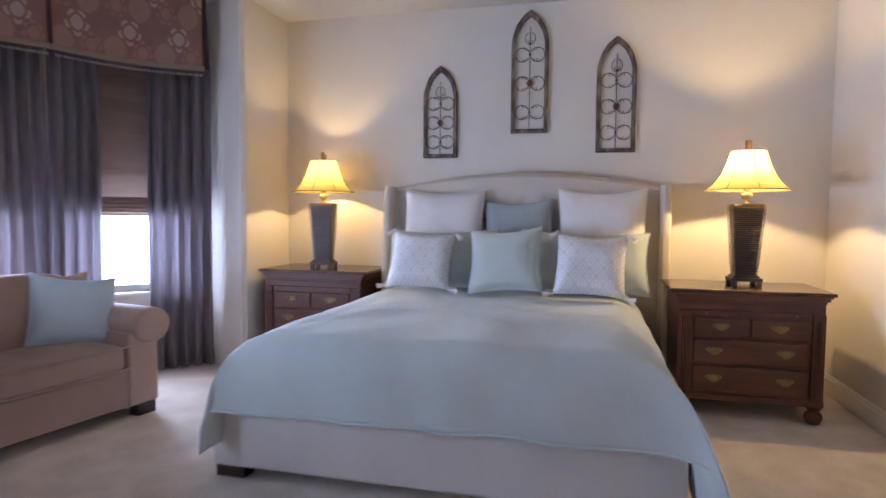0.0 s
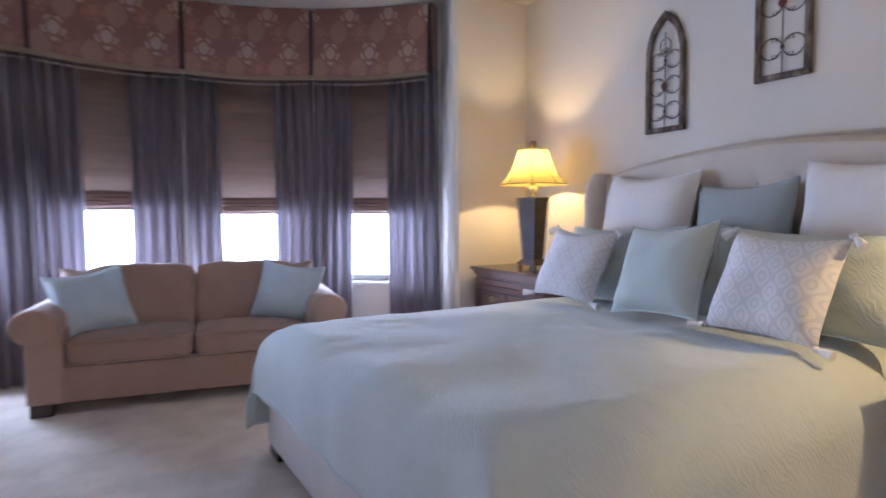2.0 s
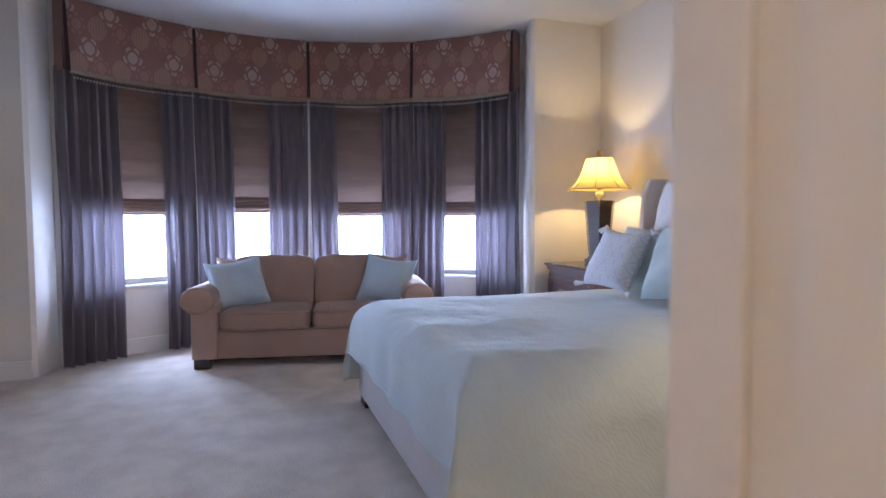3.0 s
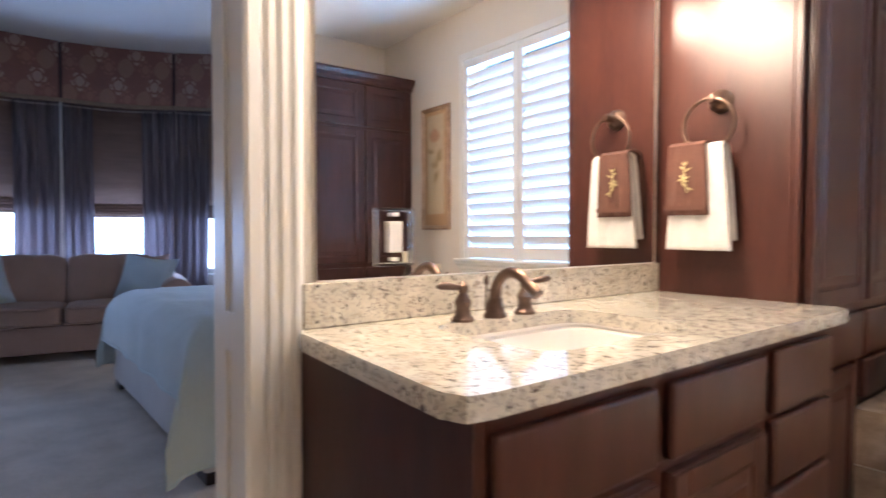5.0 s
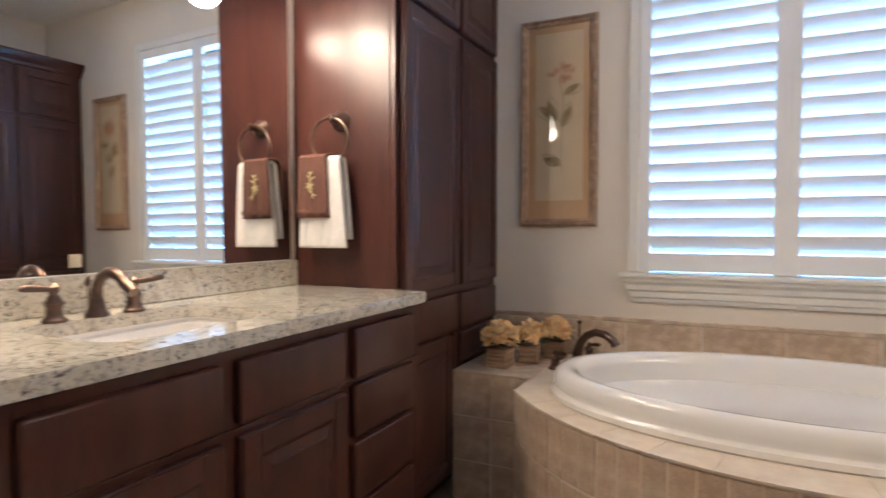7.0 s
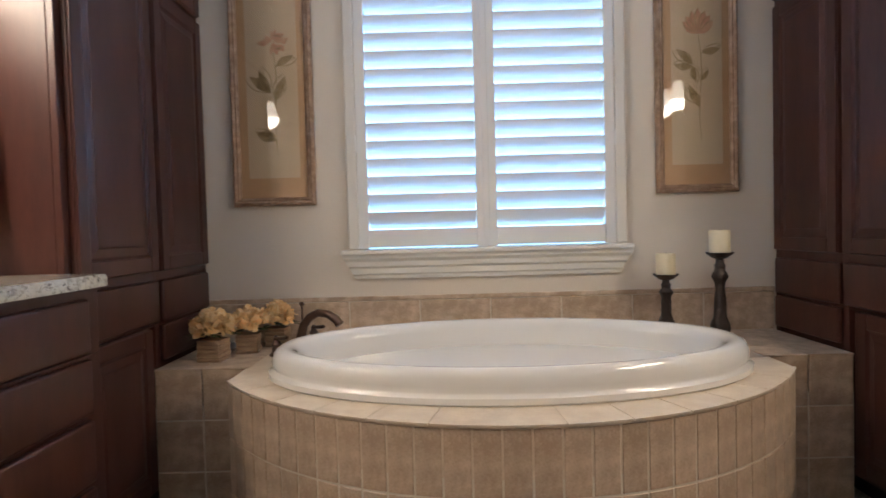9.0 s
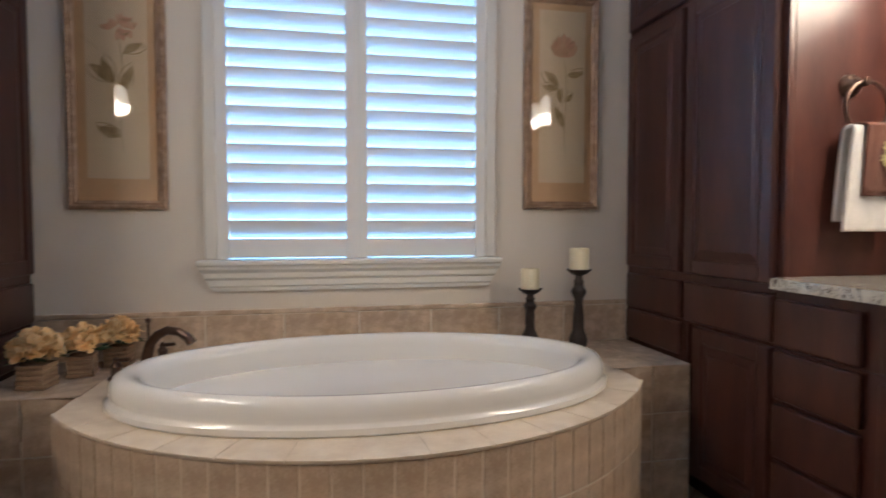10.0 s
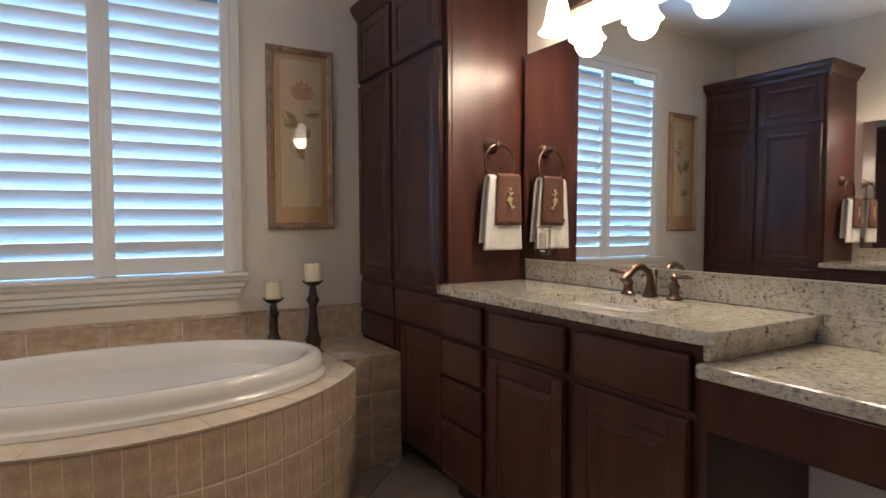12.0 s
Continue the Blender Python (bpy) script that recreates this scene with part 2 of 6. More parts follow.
def valance_cloth():
    """Brown brocade with staggered ogee medallions; reads the mesh's UV in metres."""
    m = material("brocade", (0.25, 0.118, 0.093), 0.85, color2=(0.205, 0.094, 0.074), scale=8, bump=0.3, bump_scale=150, sheen=0.2)
    nt = m.node_tree
    b = nt.nodes["Principled BSDF"]
    base = b.inputs["Base Color"].links[0].from_socket
    uv = nt.nodes.new("ShaderNodeUVMap")
    sep = nt.nodes.new("ShaderNodeSeparateXYZ")
    nt.links.new(uv.outputs[0], sep.inputs[0])
    u, v = sep.outputs[0], sep.outputs[1]
    # three kinds of motif on lattices that are shifted against each other
    for du, dv, w, h, pu, pv, col, petals in ((0.0, 0.10, 0.082, 0.10, 0.34, 0.62, (0.48, 0.35, 0.29), 5), (0.17, 0.41, 0.082, 0.10, 0.34, 0.62, (0.46, 0.35, 0.30), 5),
                                              (0.10, 0.235, 0.078, 0.10, 0.34, 0.62, (0.37, 0.23, 0.17), 0), (0.27, 0.545, 0.078, 0.10, 0.34, 0.62, (0.37, 0.23, 0.17), 0),
                                              (0.255, 0.235, 0.072, 0.09, 0.34, 0.62, (0.34, 0.17, 0.13), 7), (0.085, 0.545, 0.072, 0.09, 0.34, 0.62, (0.34, 0.17, 0.13), 7)):
        wu = nt.nodes.new("ShaderNodeMath")
        wu.operation = "WRAP"
        nt.links.new(math_node(m, "ADD", u, du), wu.inputs[0])
        wu.inputs[1].default_value, wu.inputs[2].default_value = pu / 2, -pu / 2
        wv = nt.nodes.new("ShaderNodeMath")
        wv.operation = "WRAP"
        nt.links.new(math_node(m, "ADD", v, dv), wv.inputs[0])
        wv.inputs[1].default_value, wv.inputs[2].default_value = pv / 2, -pv / 2
        x, y = math_node(m, "DIVIDE", wu.outputs[0], w), math_node(m, "DIVIDE", wv.outputs[0], h)
        r = math_node(m, "ADD", math_node(m, "POWER", math_node(m, "ABSOLUTE", x), 1.6), math_node(m, "POWER", math_node(m, "ABSOLUTE", y), 1.6))
        if petals:
            ang = nt.nodes.new("ShaderNodeMath")
            ang.operation = "ARCTAN2"
            nt.links.new(y, ang.inputs[0])
            nt.links.new(x, ang.inputs[1])
            lobes = math_node(m, "MULTIPLY", math_node(m, "SINE", math_node(m, "MULTIPLY", ang.outputs[0], float(petals))), 0.34)
            ring = math_node(m, "SINE", math_node(m, "MULTIPLY", r, 10.0))
            fac = math_node(m, "MULTIPLY", math_node(m, "LESS_THAN", math_node(m, "ADD", r, lobes), 0.85), math_node(m, "GREATER_THAN", ring, -0.35))
        else:
            ribs = math_node(m, "ADD", math_node(m, "MULTIPLY", math_node(m, "SINE", math_node(m, "MULTIPLY", x, 22.0)), 0.25), 0.7)
            fac = math_node(m, "MULTIPLY", math_node(m, "LESS_THAN", r, 0.95), ribs)
        base = mix_color(m, math_node(m, "MULTIPLY", fac, 0.62), base, col)
    nt.links.new(base, b.inputs["Base Color"])
    return m


def trellis_cloth():
    """White cotton with a woven grey diamond trellis; reads object space x and z."""
    m = material("trellis_cotton", (0.74, 0.71, 0.71), 0.9, color2=(0.70, 0.67, 0.67), scale=6, bump=0.2, bump_scale=160)
    nt = m.node_tree
    b = nt.nodes["Principled BSDF"]
    base = b.inputs["Base Color"].links[0].from_socket
    tc = nt.nodes.new("ShaderNodeTexCoord")
    sep = nt.nodes.new("ShaderNodeSeparateXYZ")
    nt.links.new(tc.outputs["Object"], sep.inputs[0])
    x = math_node(m, "MULTIPLY", sep.outputs[0], 6.2832 / 0.085)
    z = math_node(m, "MULTIPLY", sep.outputs[2], 6.2832 / 0.105)
    s = math_node(m, "ADD", math_node(m, "COSINE", x), math_node(m, "COSINE", z))
    line = math_node(m, "LESS_THAN", math_node(m, "ABSOLUTE", s), 0.34)
    dot = math_node(m, "GREATER_THAN", math_node(m, "ABSOLUTE", s), 1.35)
    ring = math_node(m, "MULTIPLY", dot, math_node(m, "LESS_THAN", math_node(m, "ABSOLUTE", s), 1.72))
    fac = math_node(m, "MULTIPLY", math_node(m, "ADD", line, ring), 0.8)
    base = mix_color(m, fac, base, (0.60, 0.575, 0.59))
    nt.links.new(base, b.inputs["Base Color"])
    return m


def matelasse(m):
    """Adds the stitched wave relief of a matelasse cloth."""
    nt = m.node_tree
    tc = nt.nodes.new("ShaderNodeTexCoord")
    nz = node(m, "ShaderNodeTexNoise", Scale=9.0, Detail=2.0)
    nt.links.new(tc.outputs["Object"], nz.inputs["Vector"])
    warp = nt.nodes.new("ShaderNodeVectorMath")
    warp.operation = "MULTIPLY_ADD"
    nt.links.new(nz.outputs["Color"], warp.inputs[0])
    warp.inputs[1].default_value = (0.10, 0.10, 0.10)
    nt.links.new(tc.outputs["Object"], warp.inputs[2])
    wv = node(m, "ShaderNodeTexWave", Scale=24.0, Distortion=5.0, Detail=2.0)
    wv.bands_direction = "DIAGONAL"
    nt.links.new(warp.outputs[0], wv.inputs["Vector"])
    vo = node(m, "ShaderNodeTexVoronoi", Scale=14.0)
    nt.links.new(tc.outputs["Object"], vo.inputs["Vector"])
    h = math_node(m, "ADD", wv.outputs["Fac"], math_node(m, "MULTIPLY", vo.outputs["Distance"], 1.2))
    bp = nt.nodes.new("ShaderNodeBump")
    bp.inputs["Strength"].default_value, bp.inputs["Distance"].default_value = 0.12, 0.005
    nt.links.new(h, bp.inputs["Height"])
    b = nt.nodes["Principled BSDF"]
    if b.inputs["Normal"].links:
        nt.links.new(b.inputs["Normal"].links[0].from_socket, bp.inputs["Normal"])
    nt.links.new(bp.outputs[0], b.inputs["Normal"])
    return m


BROCADE, TRELLIS = valance_cloth(), trellis_cloth()
QUILT, SHAM = matelasse(QUILT), matelasse(material("seafoam_sham", (0.50, 0.55, 0.51), 0.9, color2=(0.455, 0.505, 0.465), scale=6, sheen=0.2))


# ---- mesh helpers ----
def link_mesh(name, bm, mat, parent=None, label="", smooth=False):
    me = bpy.data.meshes.new(name)
    bmesh.ops.recalc_face_normals(bm, faces=bm.faces)
    bm.to_mesh(me)
    bm.free()
    me.materials.append(mat)
    if smooth:
        me.shade_smooth()
        me.set_sharp_from_angle(angle=radians(40))
    ob = new(name, me)
    ob.parent = parent
    if label:
        ob["label"] = label
    return ob


def part(name, bm, mat, parent, label="", smooth=False):
    return link_mesh(name, bm, mat, parent, label, smooth)


def thing(name, m, label, category, group=""):
    ob = new(name)
    ob.empty_display_size = 0.1
    ob.matrix_basis = m
    return tagged(ob, label, category, group)


def box(bm, x0, x1, y0, y1, z0, z1, bevel=0.0, seg=2):
    vs = bmesh.ops.create_cube(bm, size=1.0)["verts"]
    for v in vs:
        v.co = Vector((x0 + (v.co.x + 0.5) * (x1 - x0), y0 + (v.co.y + 0.5) * (y1 - y0), z0 + (v.co.z + 0.5) * (z1 - z0)))
    if bevel:
        es = {e for v in vs for e in v.link_edges}
        bmesh.ops.bevel(bm, geom=list(es), offset=bevel, segments=seg, affect="EDGES", profile=0.5)
    return bm


def boxed(*dims, bevel=0.0, seg=2):
    return box(bmesh.new(), *dims, bevel=bevel, seg=seg)


def prism(bm, outline, z0, z1):
    """Upright prism over a 2D outline."""
    low = [bm.verts.new((x, y, z0)) for x, y in outline]
    top = [bm.verts.new((x, y, z1)) for x, y in outline]
    n = len(outline)
    bm.faces.new(low[::-1])
    bm.faces.new(top)
    for i in range(n):
        bm.faces.new((low[i], low[(i + 1) % n], top[(i + 1) % n], top[i]))
    return bm


def lathe(bm, profile, cx=0, cy=0, seg=24, sx=1.0, sy=1.0):
    rings = []
    for r, z in profile:
        rings.append([bm.verts.new((cx + sx * r * math.cos(2 * math.pi * k / seg), cy + sy * r * math.sin(2 * math.pi * k / seg), z)) for k in range(seg)])
    for a, b in zip(rings, rings[1:]):
        for k in range(seg):
            bm.faces.new((a[k], a[(k + 1) % seg], b[(k + 1) % seg], b[k]))
    if profile[0][0] > 1e-5:
        bm.faces.new(rings[0][::-1])
    if profile[-1][0] > 1e-5:
        bm.faces.new(rings[-1])
    bmesh.ops.remove_doubles(bm, verts=[v for r in (rings[0], rings[-1]) for v in r], dist=1e-5)
    return bm


def tube(bm, pts, radius, seg=8, closed=False):
    """A round rod along points; radius may be a list."""
    pts = [Vector(p) for p in pts]
    n = len(pts)
    rad = radius if isinstance(radius, (list, tuple)) else [radius] * n
    rings, up = [], None
    for i, p in enumerate(pts):
        a = pts[(i - 1) % n] if (closed or i) else p
        b = pts[(i + 1) % n] if (closed or i < n - 1) else p
        d = (b - a).normalized()
        if up is None:
            up = d.orthogonal().normalized()
        up = (up - d * up.dot(d)).normalized()
        side = d.cross(up)
        rings.append([bm.verts.new(p + (up * math.cos(2 * math.pi * k / seg) + side * math.sin(2 * math.pi * k / seg)) * rad[i]) for k in range(seg)])
    for i in range(n if closed else n - 1):
        a, b = rings[i], rings[(i + 1) % n]
        for k in range(seg):
            bm.faces.new((a[k], a[(k + 1) % seg], b[(k + 1) % seg], b[k]))
    if not closed:
        bm.faces.new(rings[0][::-1])
        bm.faces.new(rings[-1])
    return bm


def sheet(bm, rows):
    """A grid of quads over rows of points."""
    vs = [[bm.verts.new(p) for p in row] for row in rows]
    for a, b in zip(vs, vs[1:]):
        for k in range(len(a) - 1):
            bm.faces.new((a[k], a[k + 1], b[k + 1], b[k]))
    return vs


def sheet_mesh(rows):
    bm = bmesh.new()
    sheet(bm, rows)
    return bm


def sheet_uv(name, rows, uvs, mat, parent, label=""):
    bm = bmesh.new()
    vs = sheet(bm, rows)
    layer = bm.loops.layers.uv.new("UVMap")
    table = {v: uvs[i][j] for i, row in enumerate(vs) for j, v in enumerate(row)}
    for f in bm.faces:
        for lp in f.loops:
            lp[layer].uv = table[lp.vert]
    return part(name, bm, mat, parent, label, True)


def wobble(x, y, z, s, amp):
    return amp * noise.noise(Vector((x * s, y * s, z * s)))


def pillow_mesh(w, h, t, seed, ear=0.06, n=22, sag=0.02):
    """A stuffed cushion standing in x and z, its middle at the origin, with pointed corners."""
    bm = bmesh.new()
    for side in (1, -1):
        rows = []
        for i in range(n + 1):
            v = -1 + 2 * i / n
            row = []
            for j in range(n + 1):
                u = -1 + 2 * j / n
                pin = 1 - ear * (1 - abs(u) ** 3) * abs(v) ** 2 if abs(v) > abs(u) else 1 - ear * (1 - abs(v) ** 3) * abs(u) ** 2
                x, z = u * w / 2 * (1 - ear * (1 - v * v)), v * h / 2 * (1 - ear * (1 - u * u))
                puff = max(0.0, (1 - u ** 4) * (1 - v ** 4)) ** 0.55
                y = side * t / 2 * puff
                y += wobble(x + seed, z, seed, 6, 0.016) * puff + wobble(x + seed, z, side, 14, 0.006) * puff
                z -= sag * (1 - u * u) * (v > 0) * v
                row.append((x, y, z))
            rows.append(row)
        sheet(bm, rows)
    bmesh.ops.remove_doubles(bm, verts=bm.verts, dist=0.0008)
    return bm


def piping(w, h, ear, r=0.006, sag=0.02):
    pts = []
    n = 14
    for k in range(4 * n):
        s, q = divmod(k, n)
        f = -1 + 2 * q / n
        u, v = ((f, -1), (1, f), (-f, 1), (-1, -f))[s]
        x, z = u * w / 2 * (1 - ear * (1 - v * v)), v * h / 2 * (1 - ear * (1 - u * u))
        z -= sag * (1 - u * u) * (v > 0) * v
        pts.append((x, 0, z))
    return tube(bmesh.new(), pts, r, 6, True)


def structure(name, bm, mat, label, smooth=False):
    return tagged(link_mesh(name, bm, mat, None, "", smooth), label, name.split("_")[0], "", "structure")

# ---- large structure ----
WB, EB, EW, NB, SB = -0.86, 3.44, 3.645, 6.17, -0.7     # bedroom west and east faces, bath west face, bedroom north and south
EBATH, NBATH, SBATH = 6.99, 5.725, 0.4

structure("floor_bedroom", boxed(-4.0, EB + 0.1, SB - 0.2, NB + 0.2, -0.2, 0), CARPET, "beige cut-pile carpet with faint tracks")
structure("floor_bath_bed", boxed(EB + 0.1, EBATH + 0.2, SBATH - 0.2, NBATH + 0.2, -0.2, -0.006), GROUT, "grout bed under the bathroom tiles")
# the bedroom ceiling's shade is part of its darker colour
structure("ceiling_bedroom", boxed(-4.0, EB + 0.1, SB - 0.2, NB + 0.2, CEIL_BED, CEIL_BED + 0.2), CEILING, "plain off-white bedroom ceiling, its dimmer light put into the colour")
structure("ceiling_bath", boxed(EB + 0.1, EBATH + 0.2, SBATH - 0.2, NBATH + 0.2, CEIL_BATH, CEIL_BATH + 0.2), CEILING_BATH, "plain off-white bathroom ceiling")
structure("wall_north", boxed(WB, EB, NB, NB + 0.2, 0, CEIL_BED), WALL, "cream painted wall behind the bed")
bm = bmesh.new()
end = bay_xy(50.7, BAY_R / math.cos(radians(11.45)))
prism(bm, [(WB, NB + 0.2), (WB - 0.7, NB + 0.2), (end[0] - 0.25, end[1] + 0.1), end, (WB - 0.03, 5.47), (WB, 5.50)], 0, CEIL_BED)
structure("wall_west", bm, WALL, "cream painted wall beside the bay with a rounded corner")
s_end = bay_xy(-41.2, BAY_R / math.cos(radians(11.45)))
bm = bmesh.new()
prism(bm, [(-1.30, SB), (-1.30, 1.52), (-1.33, 1.55), s_end, (s_end[0] - 0.3, s_end[1] - 0.1), (-1.95, SB)], 0, CEIL_BED)
structure("wall_west_return", bm, WALL, "cream painted wall on the far side of the bay")
structure("wall_south", boxed(-1.95, EB, SB - 0.2, SB, 0, CEIL_BED), WALL, "plain cream wall opposite the bed")

DOOR_Y0, DOOR_Y1, DOOR_Z = 2.50, 3.425, 2.06
structure("wall_east", boxed(EB, EW, DOOR_Y1, NB + 0.2, 0, CEIL_BED), WALL, "cream wall between bedroom and bathroom")
structure("wall_east_rest", boxed(EB, EW, SB - 0.2, DOOR_Y0, 0, CEIL_BED), WALL, "cream wall beside the bathroom doorway")
structure("wall_east_lintel", boxed(EB, EW, DOOR_Y0, DOOR_Y1, DOOR_Z, CEIL_BED), WALL, "wall above the bathroom doorway")
WX0, WX1, WZ0, WZ1 = 4.76, 5.872, 0.93, 2.345       # bath window opening
bm = bmesh.new()
box(bm, EW, WX0, NBATH, NBATH + 0.2, 0, CEIL_BATH)
box(bm, WX1, EBATH + 0.2, NBATH, NBATH + 0.2, 0, CEIL_BATH)
box(bm, WX0, WX1, NBATH, NBATH + 0.2, 0, WZ0)
box(bm, WX0, WX1, NBATH, NBATH + 0.2, WZ1, CEIL_BATH)
structure("wall_bath_north", bm, WALL_BATH, "tan painted bathroom wall with a window")
structure("wall_bath_east", boxed(EBATH, EBATH + 0.2, SBATH - 0.2, NBATH, 0, CEIL_BATH), WALL_BATH, "tan painted bathroom wall behind a mirror")
structure("wall_bath_south", boxed(EW, EBATH, SBATH - 0.2, SBATH, 0, CEIL_BATH), WALL_BATH, "plain tan bathroom wall")
structure("wall_bath_west", boxed(EW, EW + 0.004, DOOR_Y1 + 0.085, NBATH, 0, CEIL_BATH), WALL_BATH, "tan painted bathroom wall behind a mirror")
structure("ground", boxed(-300, 300, -300, 300, -0.7, -0.5), GROUND, "dry lawn outside the house")


def moulding(name, x0, y0, x1, y1, height, depth, label, mat=TRIM):
    """A baseboard with a stepped top, run from one point to another; its face is on the left of the run."""
    d = Vector((x1 - x0, y1 - y0, 0))
    ln = d.length
    bm = bmesh.new()
    prof = [(0, 0), (depth, 0), (depth, height * 0.78), (depth * 0.6, height * 0.84), (depth * 0.6, height * 0.92), (depth * 0.25, height), (0, height)]
    a = [bm.verts.new((0, p, z)) for p, z in prof]
    b = [bm.verts.new((ln, p, z)) for p, z in prof]
    bm.faces.new(a)
    bm.faces.new(b[::-1])
    for i in range(len(prof)):
        bm.faces.new((a[i], a[(i + 1) % len(prof)], b[(i + 1) % len(prof)], b[i]))
    ob = structure(name, bm, mat, label)
    ob.matrix_basis = pose(x0, y0, 0, 0, 0, math.degrees(math.atan2(d.y, d.x)))
    return ob


moulding("baseboard_east", EB, DOOR_Y1 + 0.12, EB, NB, 0.14, 0.016, "white painted baseboard")
moulding("baseboard_north", EB, NB, WB, NB, 0.14, 0.016, "white painted baseboard")
moulding("baseboard_west", WB, NB, WB, 5.50, 0.14, 0.016, "white painted baseboard")
moulding("baseboard_return", -1.30, 1.52, -1.30, SB, 0.14, 0.016, "white painted baseboard")

# door lining and fluted casings
bm = bmesh.new()
box(bm, EB - 0.004, EW + 0.004, DOOR_Y1 - 0.02, DOOR_Y1, 0, DOOR_Z, 0.002)
box(bm, EB - 0.004, EW + 0.004, DOOR_Y0, DOOR_Y0 + 0.02, 0, DOOR_Z, 0.002)
box(bm, EB - 0.004, EW + 0.004, DOOR_Y0 + 0.02, DOOR_Y1 - 0.02, DOOR_Z - 0.02, DOOR_Z, 0.002)
box(bm, EB + 0.0, EB + 0.075, DOOR_Y1 - 0.028, DOOR_Y1 - 0.02, 0, DOOR_Z - 0.02, 0.002)
box(bm, EB + 0.12, EW, DOOR_Y1 - 0.028, DOOR_Y1 - 0.02, 0, DOOR_Z - 0.02, 0.002)
box(bm, EB + 0.075, EB + 0.12, DOOR_Y1 - 0.028, DOOR_Y1 - 0.02, 0.86, 0.94, 0.002)
structure("door_frame", bm, TRIM, "white painted lining of the bathroom doorway")
for nm, xx, sgn in (("trim_door_bath", EW, 1), ("trim_door_bedroom", EB, -1)):
    bm = bmesh.new()
    for y0, y1 in ((DOOR_Y1 - (0.04 if sgn > 0 else 0.012), 0), (DOOR_Y0 - 0.112, 0)):
        prof = [(0.0, 0), (0.0, 0.014), (0.008, 0.02), (0.02, 0.02)]
        for k in range(3):
            c = 0.032 + k * 0.026
            prof += [(c, 0.02), (c + 0.005, 0.011), (c + 0.011, 0.011), (c + 0.016, 0.02)]
        prof += [(0.108, 0.02), (0.12, 0.012), (0.12, 0)]
        prism(bm, [(xx + sgn * d, y0 + p) for p, d in prof], 0, DOOR_Z + 0.01)
    box(bm, min(xx, xx + sgn * 0.024), max(xx, xx + sgn * 0.024), DOOR_Y0 - 0.13, DOOR_Y1 + 0.13, DOOR_Z + 0.012, DOOR_Z + 0.13, 0.004)
    structure(nm, bm, TRIM, "white fluted casing round the bathroom doorway")

# bay wall: four flat facets with a window each
COR = BAY_R / math.cos(radians(11.45))
WIN_W, WIN_Z0, WIN_Z1 = 0.80, 0.62, 2.45
for i in range(4):
    mid, half = (BAY_ANGLES[i] + BAY_ANGLES[i + 1]) / 2, BAY_R * math.tan(radians(11.45))
    half2 = (BAY_R + 0.2) * math.tan(radians(11.45))
    cx, cy = bay_xy(mid, BAY_R)
    m = pose(cx, cy, 0, 0, 0, 90 - mid)   # local x runs along the facet, local y points outwards
    bm = bmesh.new()
    for sgn in (-1, 1):
        prism(bm, [(sgn * WIN_W / 2, 0), (sgn * half, 0), (sgn * half2, 0.2), (sgn * WIN_W / 2, 0.2)], 0, CEIL_BED)
    box(bm, -WIN_W / 2, WIN_W / 2, 0, 0.2, 0, WIN_Z0)
    box(bm, -WIN_W / 2, WIN_W / 2, 0, 0.2, WIN_Z1, CEIL_BED)
    structure("wall_bay", bm, WALL, "cream painted facet of the round bay").matrix_basis = m
    w = thing("window_%d" % (i + 1), m, "white sash window behind a brown shade in the bay", "window")
    w["kind"] = "structure"
    bm = bmesh.new()
    for x0, x1, z0, z1 in ((-0.4, -0.355, WIN_Z0, WIN_Z1), (0.355, 0.4, WIN_Z0, WIN_Z1), (-0.355, 0.355, WIN_Z0, WIN_Z0 + 0.05), (-0.355, 0.355, WIN_Z1 - 0.05, WIN_Z1), (-0.355, 0.355, 1.5, 1.54)):
        box(bm, x0, x1, 0.10, 0.15, z0, z1, 0.004)
    part("window_frame", bm, TRIM, w)
    part("window_sill", boxed(-0.44, 0.44, -0.03, 0.1, WIN_Z0 - 0.03, WIN_Z0, bevel=0.006), TRIM, w)
    for z0, z1 in ((WIN_Z0 + 0.05, 1.5), (1.54, WIN_Z1 - 0.05)):
        p = part("pane", boxed(-0.355, 0.355, 0.122, 0.127, z0, z1), GLASS, w)
        p.visible_shadow = False
    part("baseboard", boxed(-half + 0.01, half - 0.01, -0.018, 0.0, 0, 0.14, bevel=0.004), TRIM, w)
    # roman shade
    sh = thing("roman_shade", m, "brown woven roman shade drawn two thirds down", "window shade", "roman shades in the bay")
    low = (1.215, 1.22, 1.265, 1.235)[i]
    rows = []
    for k in range(61):
        z = WIN_Z1 - (WIN_Z1 - low - 0.1) * k / 60
        fold = 0.012 * abs(math.sin(math.pi * (WIN_Z1 - z) / 0.185)) ** 0.5
        rows.append([(x, -0.005 - fold + wobble(x, z, i, 5, 0.004), z) for x in np.linspace(-0.39, 0.39, 7)])
    part("cloth", sheet_mesh(rows), SHADE_ROMAN, sh, "", True)
    for k in range(4):
        bm = bmesh.new()
        z = low + 0.03 * k
        rows2 = [[(x, y, zz) for x in np.linspace(-0.39, 0.39, 5)] for y, zz in ((-0.012, z + 0.055), (-0.04 + 0.004 * k, z + 0.03), (-0.035 + 0.004 * k, z), (-0.01, z + 0.004))]
        sheet(bm, rows2)
        part("fold", bm, SHADE_ROMAN, sh, "", True)

